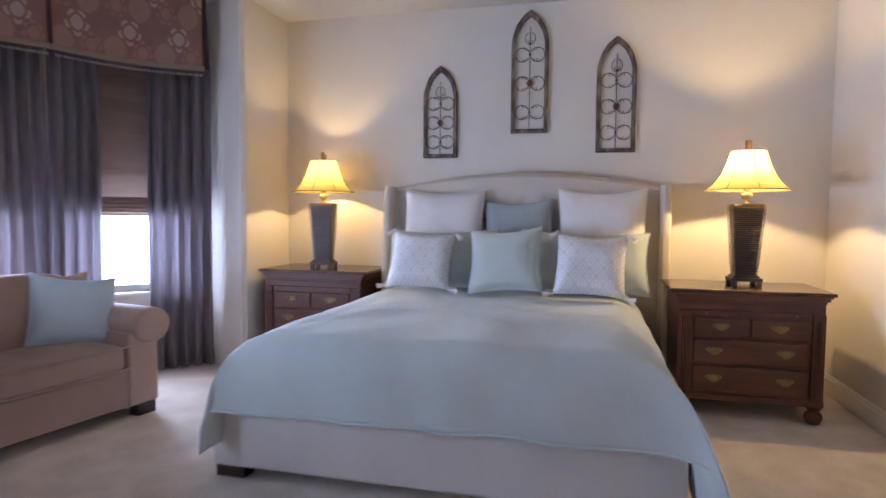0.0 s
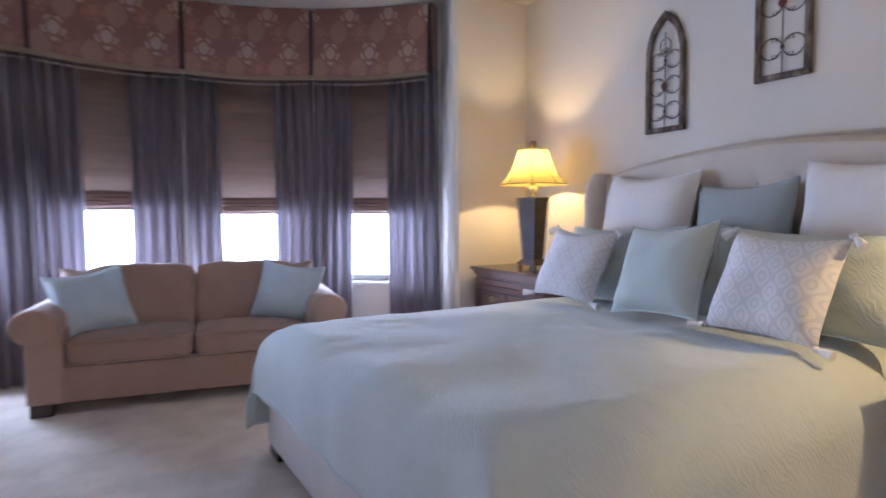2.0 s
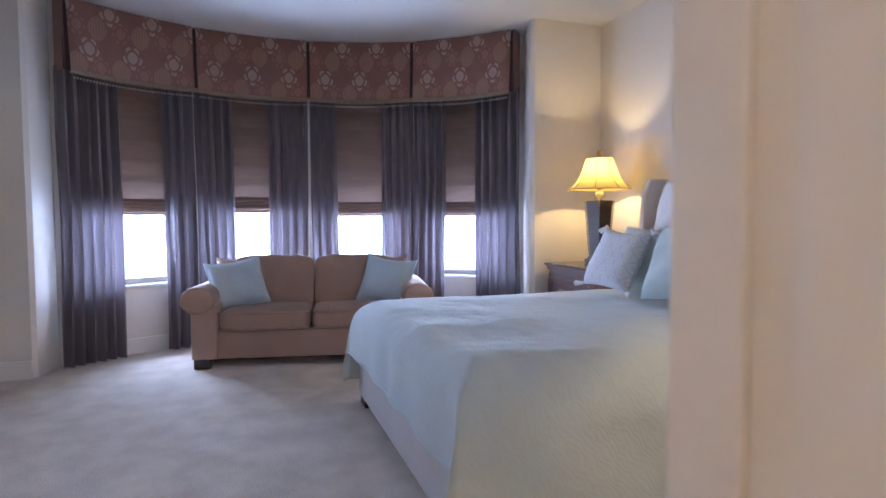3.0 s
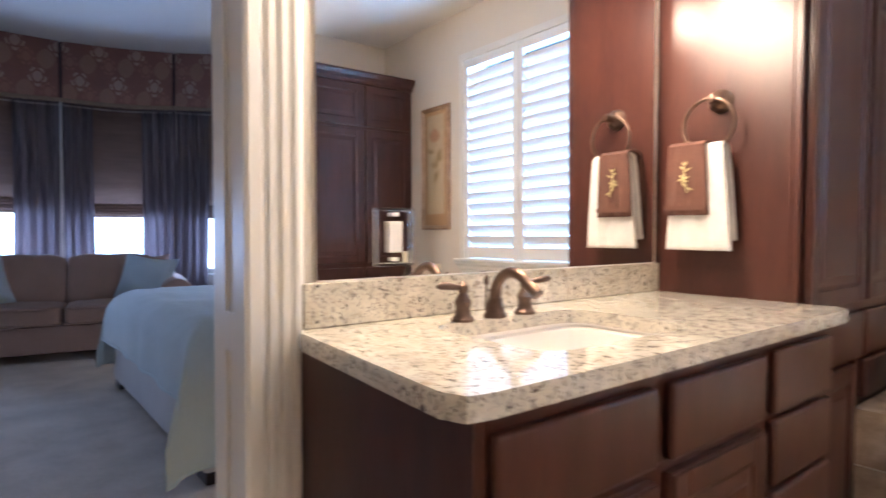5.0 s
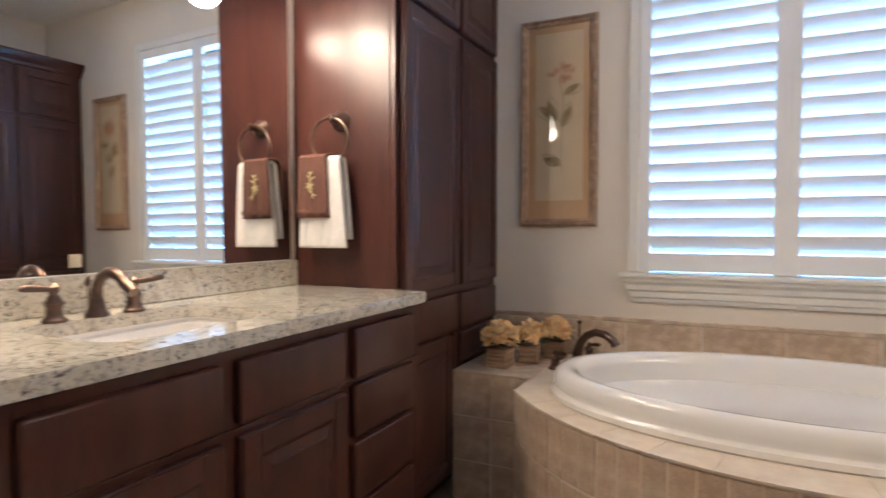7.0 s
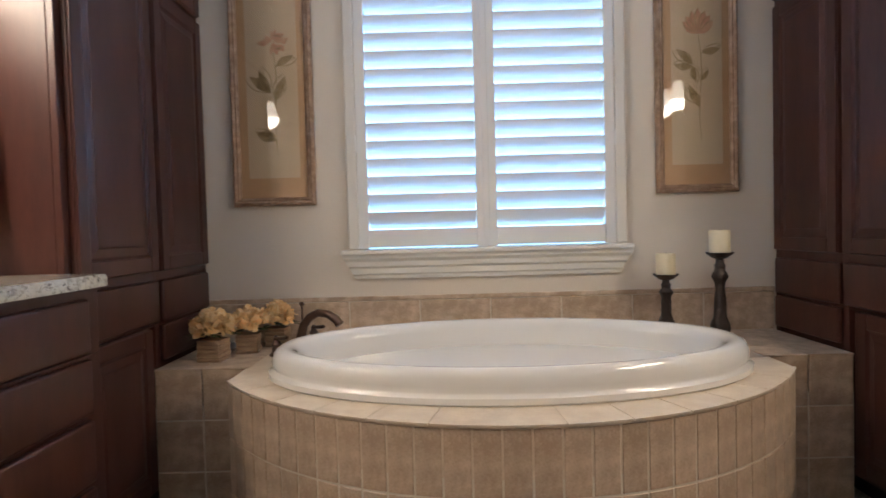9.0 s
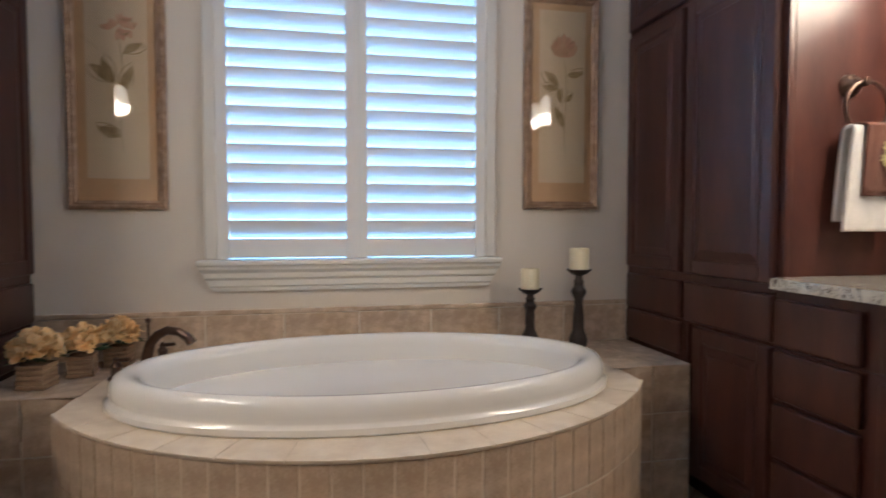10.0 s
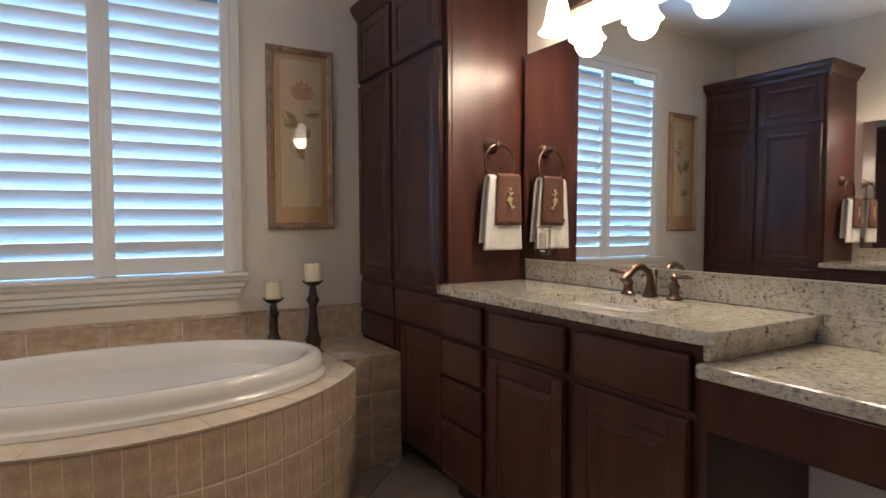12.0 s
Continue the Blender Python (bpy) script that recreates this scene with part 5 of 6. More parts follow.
def tower(wall, front, out, label):
    t = thing("linen_cabinet", pose(0, 0, 0), label, "cabinet", "linen towers beside the tub")
    y0, y1 = 4.772, 5.715
    a, b = sorted((wall + out * 0.002, front - out * 0.02))
    part("body", boxed(a, b, y0, y1, 0.10, 2.275, bevel=0.003), DARK_WOOD, t)
    a, b = sorted((front - out * 0.02, front))
    bm = bmesh.new()
    box(bm, a, b, y0, y0 + 0.032, 0.10, 2.275, 0.002)
    box(bm, a, b, y1 - 0.03, y1, 0.10, 2.275, 0.002)
    box(bm, a, b, 5.252, 5.286, 0.10, 2.275, 0.002)
    for z0, z1 in ((0.10, 0.125), (0.685, 0.70), (0.845, 0.885), (1.905, 1.935), (2.24, 2.275)):
        box(bm, a, b, y0 + 0.032, 5.252, z0, z1, 0.002)
        box(bm, a, b, 5.286, y1 - 0.03, z0, z1, 0.002)
    part("face_frame", bm, DARK_WOOD, t)
    bm = bmesh.new()
    prof = [(0, 2.255), (0.012, 2.26), (0.018, 2.28), (0.04, 2.305), (0.052, 2.33), (0.052, 2.345), (0, 2.345)]
    ring = []
    for d, z in prof:
        ring.append([bm.verts.new((xx, yy, z)) for xx, yy in ((wall, y0 - d), (front + out * d, y0 - d), (front + out * d, y1 + 0.005), (wall, y1 + 0.005))])
    for p, q2 in zip(ring, ring[1:]):
        for k in range(3):
            bm.faces.new((p[k], p[k + 1], q2[k + 1], q2[k]))
    bm.faces.new(ring[-1])
    part("crown", bm, DARK_WOOD, t)
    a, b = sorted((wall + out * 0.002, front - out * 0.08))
    # near-black colour paints the shade of the recess below the tower
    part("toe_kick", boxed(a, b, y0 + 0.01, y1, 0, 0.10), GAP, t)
    for ya, yb in ((4.80, 5.256), (5.282, 5.69)):
        panel_door(t, "upper_door", ya, yb, 1.932, 2.245, front, out)
        panel_door(t, "tall_door", ya, yb, 0.882, 1.908, front, out)
        panel_door(t, "drawer", ya, yb, 0.698, 0.85, front, out, False)
    panel_door(t, "lower_door", 4.80, 5.19, 0.12, 0.686, front, out)
    panel_door(t, "drawer", 5.282, 5.69, 0.556, 0.686, front, out, False)
    return t


TF_L, TF_R = 4.085, 6.565
tower(EW, TF_L, 1, "tall dark cherry linen cabinet with raised panels and crown")
tower(EBATH, TF_R, -1, "tall dark cherry linen cabinet with raised panels and crown")
SIDE_Y = 4.772

# mirrors; both lean a touch away from the wall at their tub end
for m, ln, z1, out in ((pose(EW + 0.017, 3.53, 0, 0, -0.35, -0.8), 1.182, 1.937, 1), (pose(EBATH - 0.013, 2.7, 0, 0, 0.35, 1.2), 2.03, 1.905, -1)):
    t = thing("wall_mirror", m, "frameless plate mirror resting on the granite backsplash", "mirror")
    a, b = sorted((0, out * 0.006))
    part("glass", boxed(a, b, 0, ln, 1.006, z1), MIRROR, t)
    part("edge_channel", boxed(a, b, 0, ln, 1.0025, 1.0055), TRIM, t)


def bath_outlet(x, out, y0, y1, z0, z1, label):
    t = thing("wall_outlet", pose(0, 0, 0), label, "outlet")
    a, b = sorted((x + out * 0.001, x + out * 0.006))
    yc, zc = (y0 + y1) / 2, (z0 + z1) / 2
    bm = bmesh.new()
    e = 0.006
    for q in ((y0, y1, z0, z0 + e), (y0, y1, z1 - e, z1), (y0, y0 + e, z0 + e, z1 - e), (y1 - e, y1, z0 + e, z1 - e)):
        box(bm, a, b, *q, 0.001)
    part("clear_plate", bm, GLASS, t, "clear acrylic cover plate")
    part("receptacle", boxed(a, b, yc - 0.018, yc + 0.018, zc - 0.034, zc + 0.034, bevel=0.002), PLASTIC, t)
    for zz in (z0 + 0.014, z1 - 0.014):
        part("screw_strap", boxed(a, b, yc - 0.009, yc + 0.009, zz - 0.004, zz + 0.004, bevel=0.001), PLASTIC, t)


bath_outlet(EW + 0.022, 1, 3.665, 3.762, 1.03, 1.156, "white outlet under a clear plate on the mirror")
bath_outlet(EBATH - 0.0525, -1, 4.562, 4.655, 1.03, 1.15, "white outlet under a clear plate on the mirror")


def faucet(m, label):
    """Widespread bronze basin faucet; local x points into the basin."""
    t = thing("faucet", m, label, "faucet", "basin faucets")
    part("spout_base", lathe(bmesh.new(), [(0.027, 0), (0.027, 0.006), (0.022, 0.012), (0.019, 0.025), (0.0165, 0.035), (0.0145, 0.045)], 0, 0, 20), BRONZE, t, "", True)
    pts = [(0, 0, 0.03), (0.0, 0, 0.05)] + [(0.055 - 0.055 * math.cos(a), 0, 0.05 + 0.055 * math.sin(a)) for a in np.linspace(0.2, 2.5, 12)] + [(0.118, 0, 0.073), (0.13, 0, 0.062)]
    part("spout", tube(bmesh.new(), pts, [0.0135] * 3 + [0.0125] * (len(pts) - 5) + [0.013, 0.014], 14), BRONZE, t, "", True)
    part("lift_rod", lathe(bmesh.new(), [(0.003, 0.0), (0.003, 0.07), (0.006, 0.074), (0.007, 0.084), (0.004, 0.092), (0.0001, 0.095)], -0.03, 0, 10), BRONZE, t, "", True)
    for s in (-1, 1):
        h = part("handle", lathe(bmesh.new(), [(0.026, 0), (0.026, 0.006), (0.018, 0.014), (0.016, 0.03), (0.02, 0.042), (0.013, 0.055), (0.009, 0.062), (0.012, 0.068), (0.012, 0.078), (0.005, 0.086), (0.0001, 0.088)], 0, 0, 18), BRONZE, t, "", True)
        h.matrix_basis = pose(0, s * 0.097, 0)
        part("lever", tube(bmesh.new(), [(0, 0, 0.073), (0.004, s * 0.02, 0.075), (0.008, s * 0.045, 0.079), (0.010, s * 0.07, 0.081), (0.011, s * 0.078, 0.08)], [0.006, 0.0065, 0.0085, 0.008, 0.004], 10), BRONZE, h, "", True)
    return t


faucet(pose(3.771, 3.92, 0.9105), "oil-rubbed bronze widespread faucet on the granite counter")
faucet(pose(6.912, 4.015, 0.9105, 0, 0, 180), "oil-rubbed bronze widespread faucet on the granite counter")


def towel_ring(x, out, label, white_shift, brown_shift):
    """Ring and towels on the side of a linen cabinet; faces -y."""
    t = thing("towel_ring", pose(x, SIDE_Y, 1.50), label, "towel ring", "towel rings")
    rose = part("rosette", lathe(bmesh.new(), [(0.036, 0), (0.036, 0.008), (0.029, 0.014), (0.028, 0.02), (0.02, 0.026), (0.013, 0.04), (0.011, 0.055), (0.015, 0.06), (0.012, 0.068), (0.0001, 0.07)], 0, 0, 22), BRONZE, t, "", True)
    rose.matrix_basis = pose(out * 0.0, 0, 0.0, 90, 0, 0)
    part("ring", tube(bmesh.new(), [(-out * 0.012 + 0.078 * math.cos(a), -0.055, -0.075 + 0.078 * math.sin(a)) for a in np.linspace(0, 2 * math.pi, 36, endpoint=False)], 0.0055, 8, True), BRONZE, t, "", True)
    cx = x - out * 0.012

    def hung(name, mat, w_top, w_bot, top, bottom, off, label2, shift=0.0, seed=0, thick=0.012):
        tw = thing(name, pose(cx + shift, SIDE_Y - 0.055, 0), label2, "towel", "hand towels")
        rows = []
        nz = 26
        prof = [(-off, z) for z in np.linspace(bottom, top - 0.012, nz)] + [(-off * 0.6, top - 0.003), (0.0, top), (off * 0.6, top - 0.003)] + [(off, z) for z in np.linspace(top - 0.012, bottom + 0.03, 10)]
        for y, z in prof:
            f = min(1, max(0, (top - z) / (top - bottom)))
            w = w_top + (w_bot - w_top) * f ** 0.7
            rows.append([(u * w / 2, y + 0.006 * math.sin(u * 7 + seed) * f - 0.004 * abs(math.sin(u * 3.1 + seed)), z) for u in np.linspace(-1, 1, 23)])
        c = part("cloth", sheet_mesh(rows), mat, tw, "", True)
        md = c.modifiers.new("thickness", "SOLIDIFY")
        md.thickness, md.offset = thick, 0
        return tw
    hung("hand_towel", TOWEL_WHITE, 0.14, 0.20, 1.366, 1.05, 0.018, "white terry hand towel draped through the ring", white_shift, 1)
    bt = hung("fingertip_towel", TOWEL_BROWN, 0.11, 0.136, 1.376, 1.155, 0.037, "brown fingertip towel with a gold embroidered sprig", brown_shift, 2, 0.007)
    bm = bmesh.new()
    y = -0.049
    tube(bm, [(0.010, y, 1.222), (0.004, y, 1.245), (-0.003, y, 1.27), (-0.001, y, 1.31)], 0.0017, 5)
    for k in range(6):       # open blossom
        a = 1.05 * k + 0.3
        tube(bm, [(-0.004, y, 1.265), (-0.004 + 0.010 * math.cos(a), y, 1.265 + 0.010 * math.sin(a)), (-0.004 + 0.018 * math.cos(a), y, 1.265 + 0.016 * math.sin(a))], [0.001, 0.0036, 0.001], 5)
    for px, pz, ang, ln in ((0.006, 1.238, -0.4, 0.020), (0.006, 1.24, 2.5, 0.018), (-0.002, 1.285, 0.5, 0.024), (-0.002, 1.29, 2.3, 0.018), (-0.001, 1.303, 1.0, 0.016), (-0.001, 1.303, 2.0, 0.015)):
        c, sn = math.cos(ang), math.sin(ang)
        tube(bm, [(px, y, pz), (px + c * ln * 0.55, y, pz + sn * ln * 0.55), (px + c * ln, y, pz + sn * ln)], [0.0008, 0.0028, 0.0008], 5)
    part("embroidery", bm, EMBROIDERY, bt, "gold embroidered sprig")
    part("band", boxed(-0.065, 0.065, -0.0495, -0.0465, 1.170, 1.184), TOWEL_BROWN, bt)
    return t


towel_ring(3.863, 1, "bronze towel ring on the side of the linen cabinet", -0.018, -0.045)
towel_ring(6.78, -1, "bronze towel ring on the side of the linen cabinet", 0.004, 0.02)


def vanity_light(wall, out, label):
    t = thing("vanity_light", pose(wall, 4.03, 2.085), label, "wall light", "lights above the mirrors")
    a, b = sorted((0, out * 0.022))
    part("back_plate", boxed(a, b, -0.5, 0.5, -0.055, 0.055, bevel=0.01), BRONZE, t)
    a, b = sorted((out * 0.022, out * 0.034))
    part("rail", boxed(a, b, -0.47, 0.47, -0.03, 0.03, bevel=0.006), BRONZE, t)
    for k in range(4):
        y = 0.405 - 0.27 * k
        px = out * 0.125
        part("arm", tube(bmesh.new(), [(out * 0.03, y, 0.0), (out * 0.06, y, 0.035), (out * 0.10, y, 0.045), (px, y, 0.02), (px, y, -0.03)], 0.007, 8), BRONZE, t, "", True)
        part("socket_cap", lathe(bmesh.new(), [(0.0001, 0.0), (0.022, -0.006), (0.027, -0.03), (0.024, -0.038)], px, y, 18), BRONZE, t, "", True)
        bell = lathe(bmesh.new(), [(0.024, -0.035), (0.034, -0.05), (0.042, -0.08), (0.048, -0.12), (0.058, -0.155), (0.075, -0.175), (0.072, -0.175), (0.055, -0.153), (0.045, -0.118), (0.038, -0.08), (0.03, -0.052), (0.022, -0.04)], px, y, 26)
        part("bell_shade", bell, FROST, t, "lit frosted glass bell shade", True)
        bulb(wall + px, 4.03 + y, 2.085 - 0.19, 25, (1.0, 0.86, 0.66), 0.06)
    return t


vanity_light(EW + 0.004, 1, "bronze bar light with four lit frosted bell shades")
vanity_light(EBATH, -1, "bronze bar light with four lit frosted bell shades")

# ---- bathroom: tub ----
TCX, ARC_C, ARC_R = 5.335, 5.637, 1.087
DECK_Z = 0.535
x_l, x_r = TF_L + 0.006, TF_R - 0.006
arc = []
a_end = math.acos((ARC_C - 5.05) / ARC_R)
for k in range(41):
    a = -a_end + 2 * a_end * k / 40
    arc.append((TCX + ARC_R * math.sin(a), ARC_C - ARC_R * math.cos(a)))
core = [(x_l, NBATH - 0.002), (x_l, 5.222)] + [(arc[0][0], 5.222)] + [(x + (TCX - x) * 0.002, y + 0.002) for x, y in arc] + [(arc[-1][0], 5.222), (x_r, 5.222), (x_r, NBATH - 0.002)]
bm = bmesh.new()
TRX, TRY, TCY = 0.80, 0.455, 5.14
# deck body is a wall band round the basin, closed on top by the tiles
prism(bm, core, 0.0, 0.40)
structure("tub_platform", bm, GROUT, "mortar core of the tiled tub platform")
# deck top with an oval hole
bm = bmesh.new()
cx, cy = TCX, TCY
outer, hole = [], []
RIM = 720
for k in range(RIM):
    a = 2 * math.pi * k / RIM
    c, s = math.cos(a), math.sin(a)
    hole.append((cx + (TRX - 0.03) * c, cy + (TRY - 0.03) * s))
    best = None
    for i in range(len(core)):
        (x0, y0), (x1, y1) = core[i], core[(i + 1) % len(core)]
        den = c * (y1 - y0) - s * (x1 - x0)
        if abs(den) < 1e-9:
            continue
        tt = ((x0 - cx) * (y1 - y0) - (y0 - cy) * (x1 - x0)) / den
        uu = ((x0 - cx) * s - (y0 - cy) * c) / den
        if tt > 0 and -1e-6 <= uu <= 1 + 1e-6 and (best is None or tt < best):
            best = tt
    outer.append((cx + c * best, cy + s * best))
rings = [[bm.verts.new((x, y, z)) for x, y in o] for o, z in ((outer, 0.40), (outer, DECK_Z - 0.0015), (hole, DECK_Z - 0.0015), (hole, 0.40))]
for a, b in zip(rings, rings[1:]):
    for k in range(RIM):
        bm.faces.new((a[k], a[(k + 1) % RIM], b[(k + 1) % RIM], b[k]))
structure("tub_deck_bed", bm, CAP_TILE, "travertine bed of the tub deck")

tub = thing("bathtub", pose(TCX, TCY, 0), "glossy white oval drop-in bathtub in a tiled deck", "bathtub")
prof = [(0.985, DECK_Z - 0.002), (1.0, DECK_Z + 0.006), (1.0, DECK_Z + 0.022), (0.985, DECK_Z + 0.03), (0.98, DECK_Z + 0.036), (0.985, DECK_Z + 0.05), (0.98, DECK_Z + 0.075), (0.965, DECK_Z + 0.092), (0.94, DECK_Z + 0.100), (0.905, DECK_Z + 0.098), (0.88, DECK_Z + 0.085), (0.865, DECK_Z + 0.06), (0.85, DECK_Z), (0.82, 0.40), (0.78, 0.28), (0.70, 0.20), (0.55, 0.165), (0.3, 0.16), (0.001, 0.16)]
bm = bmesh.new()
lathe(bm, prof, 0, 0, 96, TRX, TRY * 1.0)
part("shell", bm, ACRYLIC, tub, "", True)
part("overflow", lathe(bmesh.new(), [(0.0001, 0.012), (0.02, 0.01), (0.026, 0.004), (0.028, 0)], 0, 0, 18), BRONZE, tub, "", True).matrix_basis = pose(-TRX * 0.835, 0.0, DECK_Z - 0.02, 0, 100, 0)
part("drain", lathe(bmesh.new(), [(0.03, 0.161), (0.03, 0.165), (0.0001, 0.167)], -0.45, 0, 18), BRONZE, tub, "", True)

f = thing("tub_filler", pose(4.535, 5.53, DECK_Z + 0.001, 0, 0, -20), "bronze arched tub filler on the tiled deck", "faucet")
part("spout", tube(bmesh.new(), [(0, 0, 0), (0.005, 0, 0.05), (0.02, 0, 0.10), (0.05, 0, 0.132), (0.09, 0, 0.15), (0.135, 0, 0.145), (0.17, 0, 0.125), (0.185, 0, 0.105)], [0.024, 0.02, 0.018, 0.017, 0.016, 0.016, 0.017, 0.018], 14), BRONZE, f, "", True)
part("flange", lathe(bmesh.new(), [(0.034, 0), (0.034, 0.006), (0.026, 0.012)], 0, 0, 20), BRONZE, f, "", True)
part("diverter", lathe(bmesh.new(), [(0.004, 0.11), (0.004, 0.175), (0.01, 0.18), (0.01, 0.19), (0.0001, 0.194)], 0.012, 0, 10), BRONZE, f, "", True)
for sx, sy in ((-0.02, 0.13), (-0.02, -0.13)):
    h = part("handle", lathe(bmesh.new(), [(0.028, 0), (0.028, 0.006), (0.018, 0.014), (0.016, 0.035), (0.02, 0.045), (0.01, 0.06), (0.012, 0.07), (0.0001, 0.08)], 0, 0, 16), BRONZE, f, "", True)
    h.matrix_basis = pose(sx, sy, 0)
    part("lever", tube(bmesh.new(), [(0, 0, 0.066), (0.03, -0.01, 0.07), (0.06, -0.015, 0.074)], [0.006, 0.008, 0.007], 8), BRONZE, h, "", True)


def candlestick(x, y, h, label):
    t = thing("candlestick", pose(x, y, DECK_Z + 0.001), label, "candlestick", "candlesticks on the tub deck")
    prof = [(0.046, 0), (0.048, 0.006), (0.038, 0.02)]
    for k in range(1, 30):
        f = k / 30
        prof.append((0.026 - 0.012 * f + 0.010 * math.exp(-((f - 0.16) / 0.12) ** 2) + 0.012 * math.exp(-((f - 0.80) / 0.06) ** 2) + 0.006 * math.exp(-((f - 0.93) / 0.03) ** 2), 0.02 + (h - 0.05) * f))
    bm = lathe(bmesh.new(), prof + [(0.014, h - 0.026)], 0, 0, 20)
    for v in bm.verts:
        a = math.atan2(v.co.y, v.co.x)
        if 0.03 < v.co.z < h - 0.05:
            k = 1 + 0.10 * math.sin(4 * a + v.co.z * 60)
            v.co.x *= k
            v.co.y *= k
    part("stem", bm, IRON, t, "hammered black stem", True)
    part("dish", lathe(bmesh.new(), [(0.012, h - 0.028), (0.03, h - 0.02), (0.048, h - 0.006), (0.052, h), (0.049, h), (0.044, h - 0.006), (0.0001, h - 0.008)], 0, 0, 24), IRON, t, "", True)
    c = thing("candle", pose(x, y, DECK_Z + 0.001 + h - 0.008), "unlit ivory pillar candle on a black candlestick", "candle", "candles on the tub deck")
    part("wax", lathe(bmesh.new(), [(0.038, 0), (0.0385, 0.085), (0.037, 0.092), (0.03, 0.093), (0.022, 0.088), (0.0001, 0.087)], 0, 0, 24), CANDLE, c, "", True)
    part("wick", tube(bmesh.new(), [(0, 0, 0.086), (0.001, 0, 0.096)], 0.0012, 5), GAP, c)


candlestick(6.03, 5.56, 0.265, "short black candlestick holding an ivory candle")
candlestick(6.185, 5.42, 0.355, "tall black candlestick holding an ivory candle")


def flower_pot(x, y, s, seed, label):
    rnd = random.Random(seed)
    t = thing("flower_pot", pose(x, y, DECK_Z + 0.001, 0, 0, rnd.uniform(-8, 8)), label, "flower pot", "flower pots on the tub deck")
    w = 0.043 * s
    bm = bmesh.new()
    for k in range(5):
        z0 = 0.016 * k * s
        e = rnd.uniform(0, 0.003)
        box(bm, -w - e, w + e, -w - e, w + e, z0, z0 + 0.0152 * s, 0.002, 1)
    part("pot", bm, BURLAP, t, "square bark-wrapped pot")
    bm = bmesh.new()
    for k in range(12):
        a, r = rnd.uniform(0, 6.28), rnd.uniform(0.03, 0.085) * s
        c = Vector((r * math.cos(a), r * math.sin(a), (0.09 + rnd.uniform(0, 0.015)) * s))
        d = Vector((math.cos(a), math.sin(a), -0.1)) * 0.028 * s
        n = Vector((-math.sin(a), math.cos(a), 0)) * 0.012 * s
        vs = [bm.verts.new(c - d), bm.verts.new(c + n + Vector((0, 0, 0.004))), bm.verts.new(c + d), bm.verts.new(c - n + Vector((0, 0, 0.004)))]
        bm.faces.new(vs)
    part("leaves", bm, LEAF, t)["kind"] = "stuff"
    for b in range(6):
        a = b * 1.2566 + rnd.uniform(-0.3, 0.3)
        r = (0.0 if b == 5 else 0.036) * s
        centre = Vector((r * math.cos(a), r * math.sin(a), (0.125 + (0.025 if b == 5 else rnd.uniform(-0.008, 0.012))) * s))
        bm = bmesh.new()
        for k in range(110):
            th, ph = rnd.uniform(0, 6.28), math.acos(rnd.uniform(-0.35, 1))
            nrm = Vector((math.sin(ph) * math.cos(th), math.sin(ph) * math.sin(th), math.cos(ph)))
            rr = (0.012 + 0.026 * rnd.random()) * s
            p = centre + nrm * rr
            sd = nrm.orthogonal().normalized()
            sd.rotate(Matrix.Rotation(rnd.uniform(0, 6.28), 3, nrm))
            up = (nrm * 0.75 + nrm.cross(sd) * 0.66).normalized()
            pw, ph2 = 0.013 * s, 0.022 * s
            base = [p - sd * pw * 0.4, p + sd * pw * 0.4, p + sd * pw + up * ph2 * 0.7 + nrm * 0.002, p + up * ph2 + nrm * 0.005, p - sd * pw + up * ph2 * 0.7 + nrm * 0.002]
            bm.faces.new([bm.verts.new(q2) for q2 in base])
        part("bloom", bm, PETAL, t, "ruffled apricot bloom")
    return t


flower_pot(4.25, 5.36, 1.0, 1, "apricot silk flowers in a small bark pot on the deck")
flower_pot(4.335, 5.50, 0.93, 2, "apricot silk flowers in a small bark pot on the deck")
flower_pot(4.415, 5.63, 0.95, 3, "apricot silk flowers in a small bark pot on the deck")


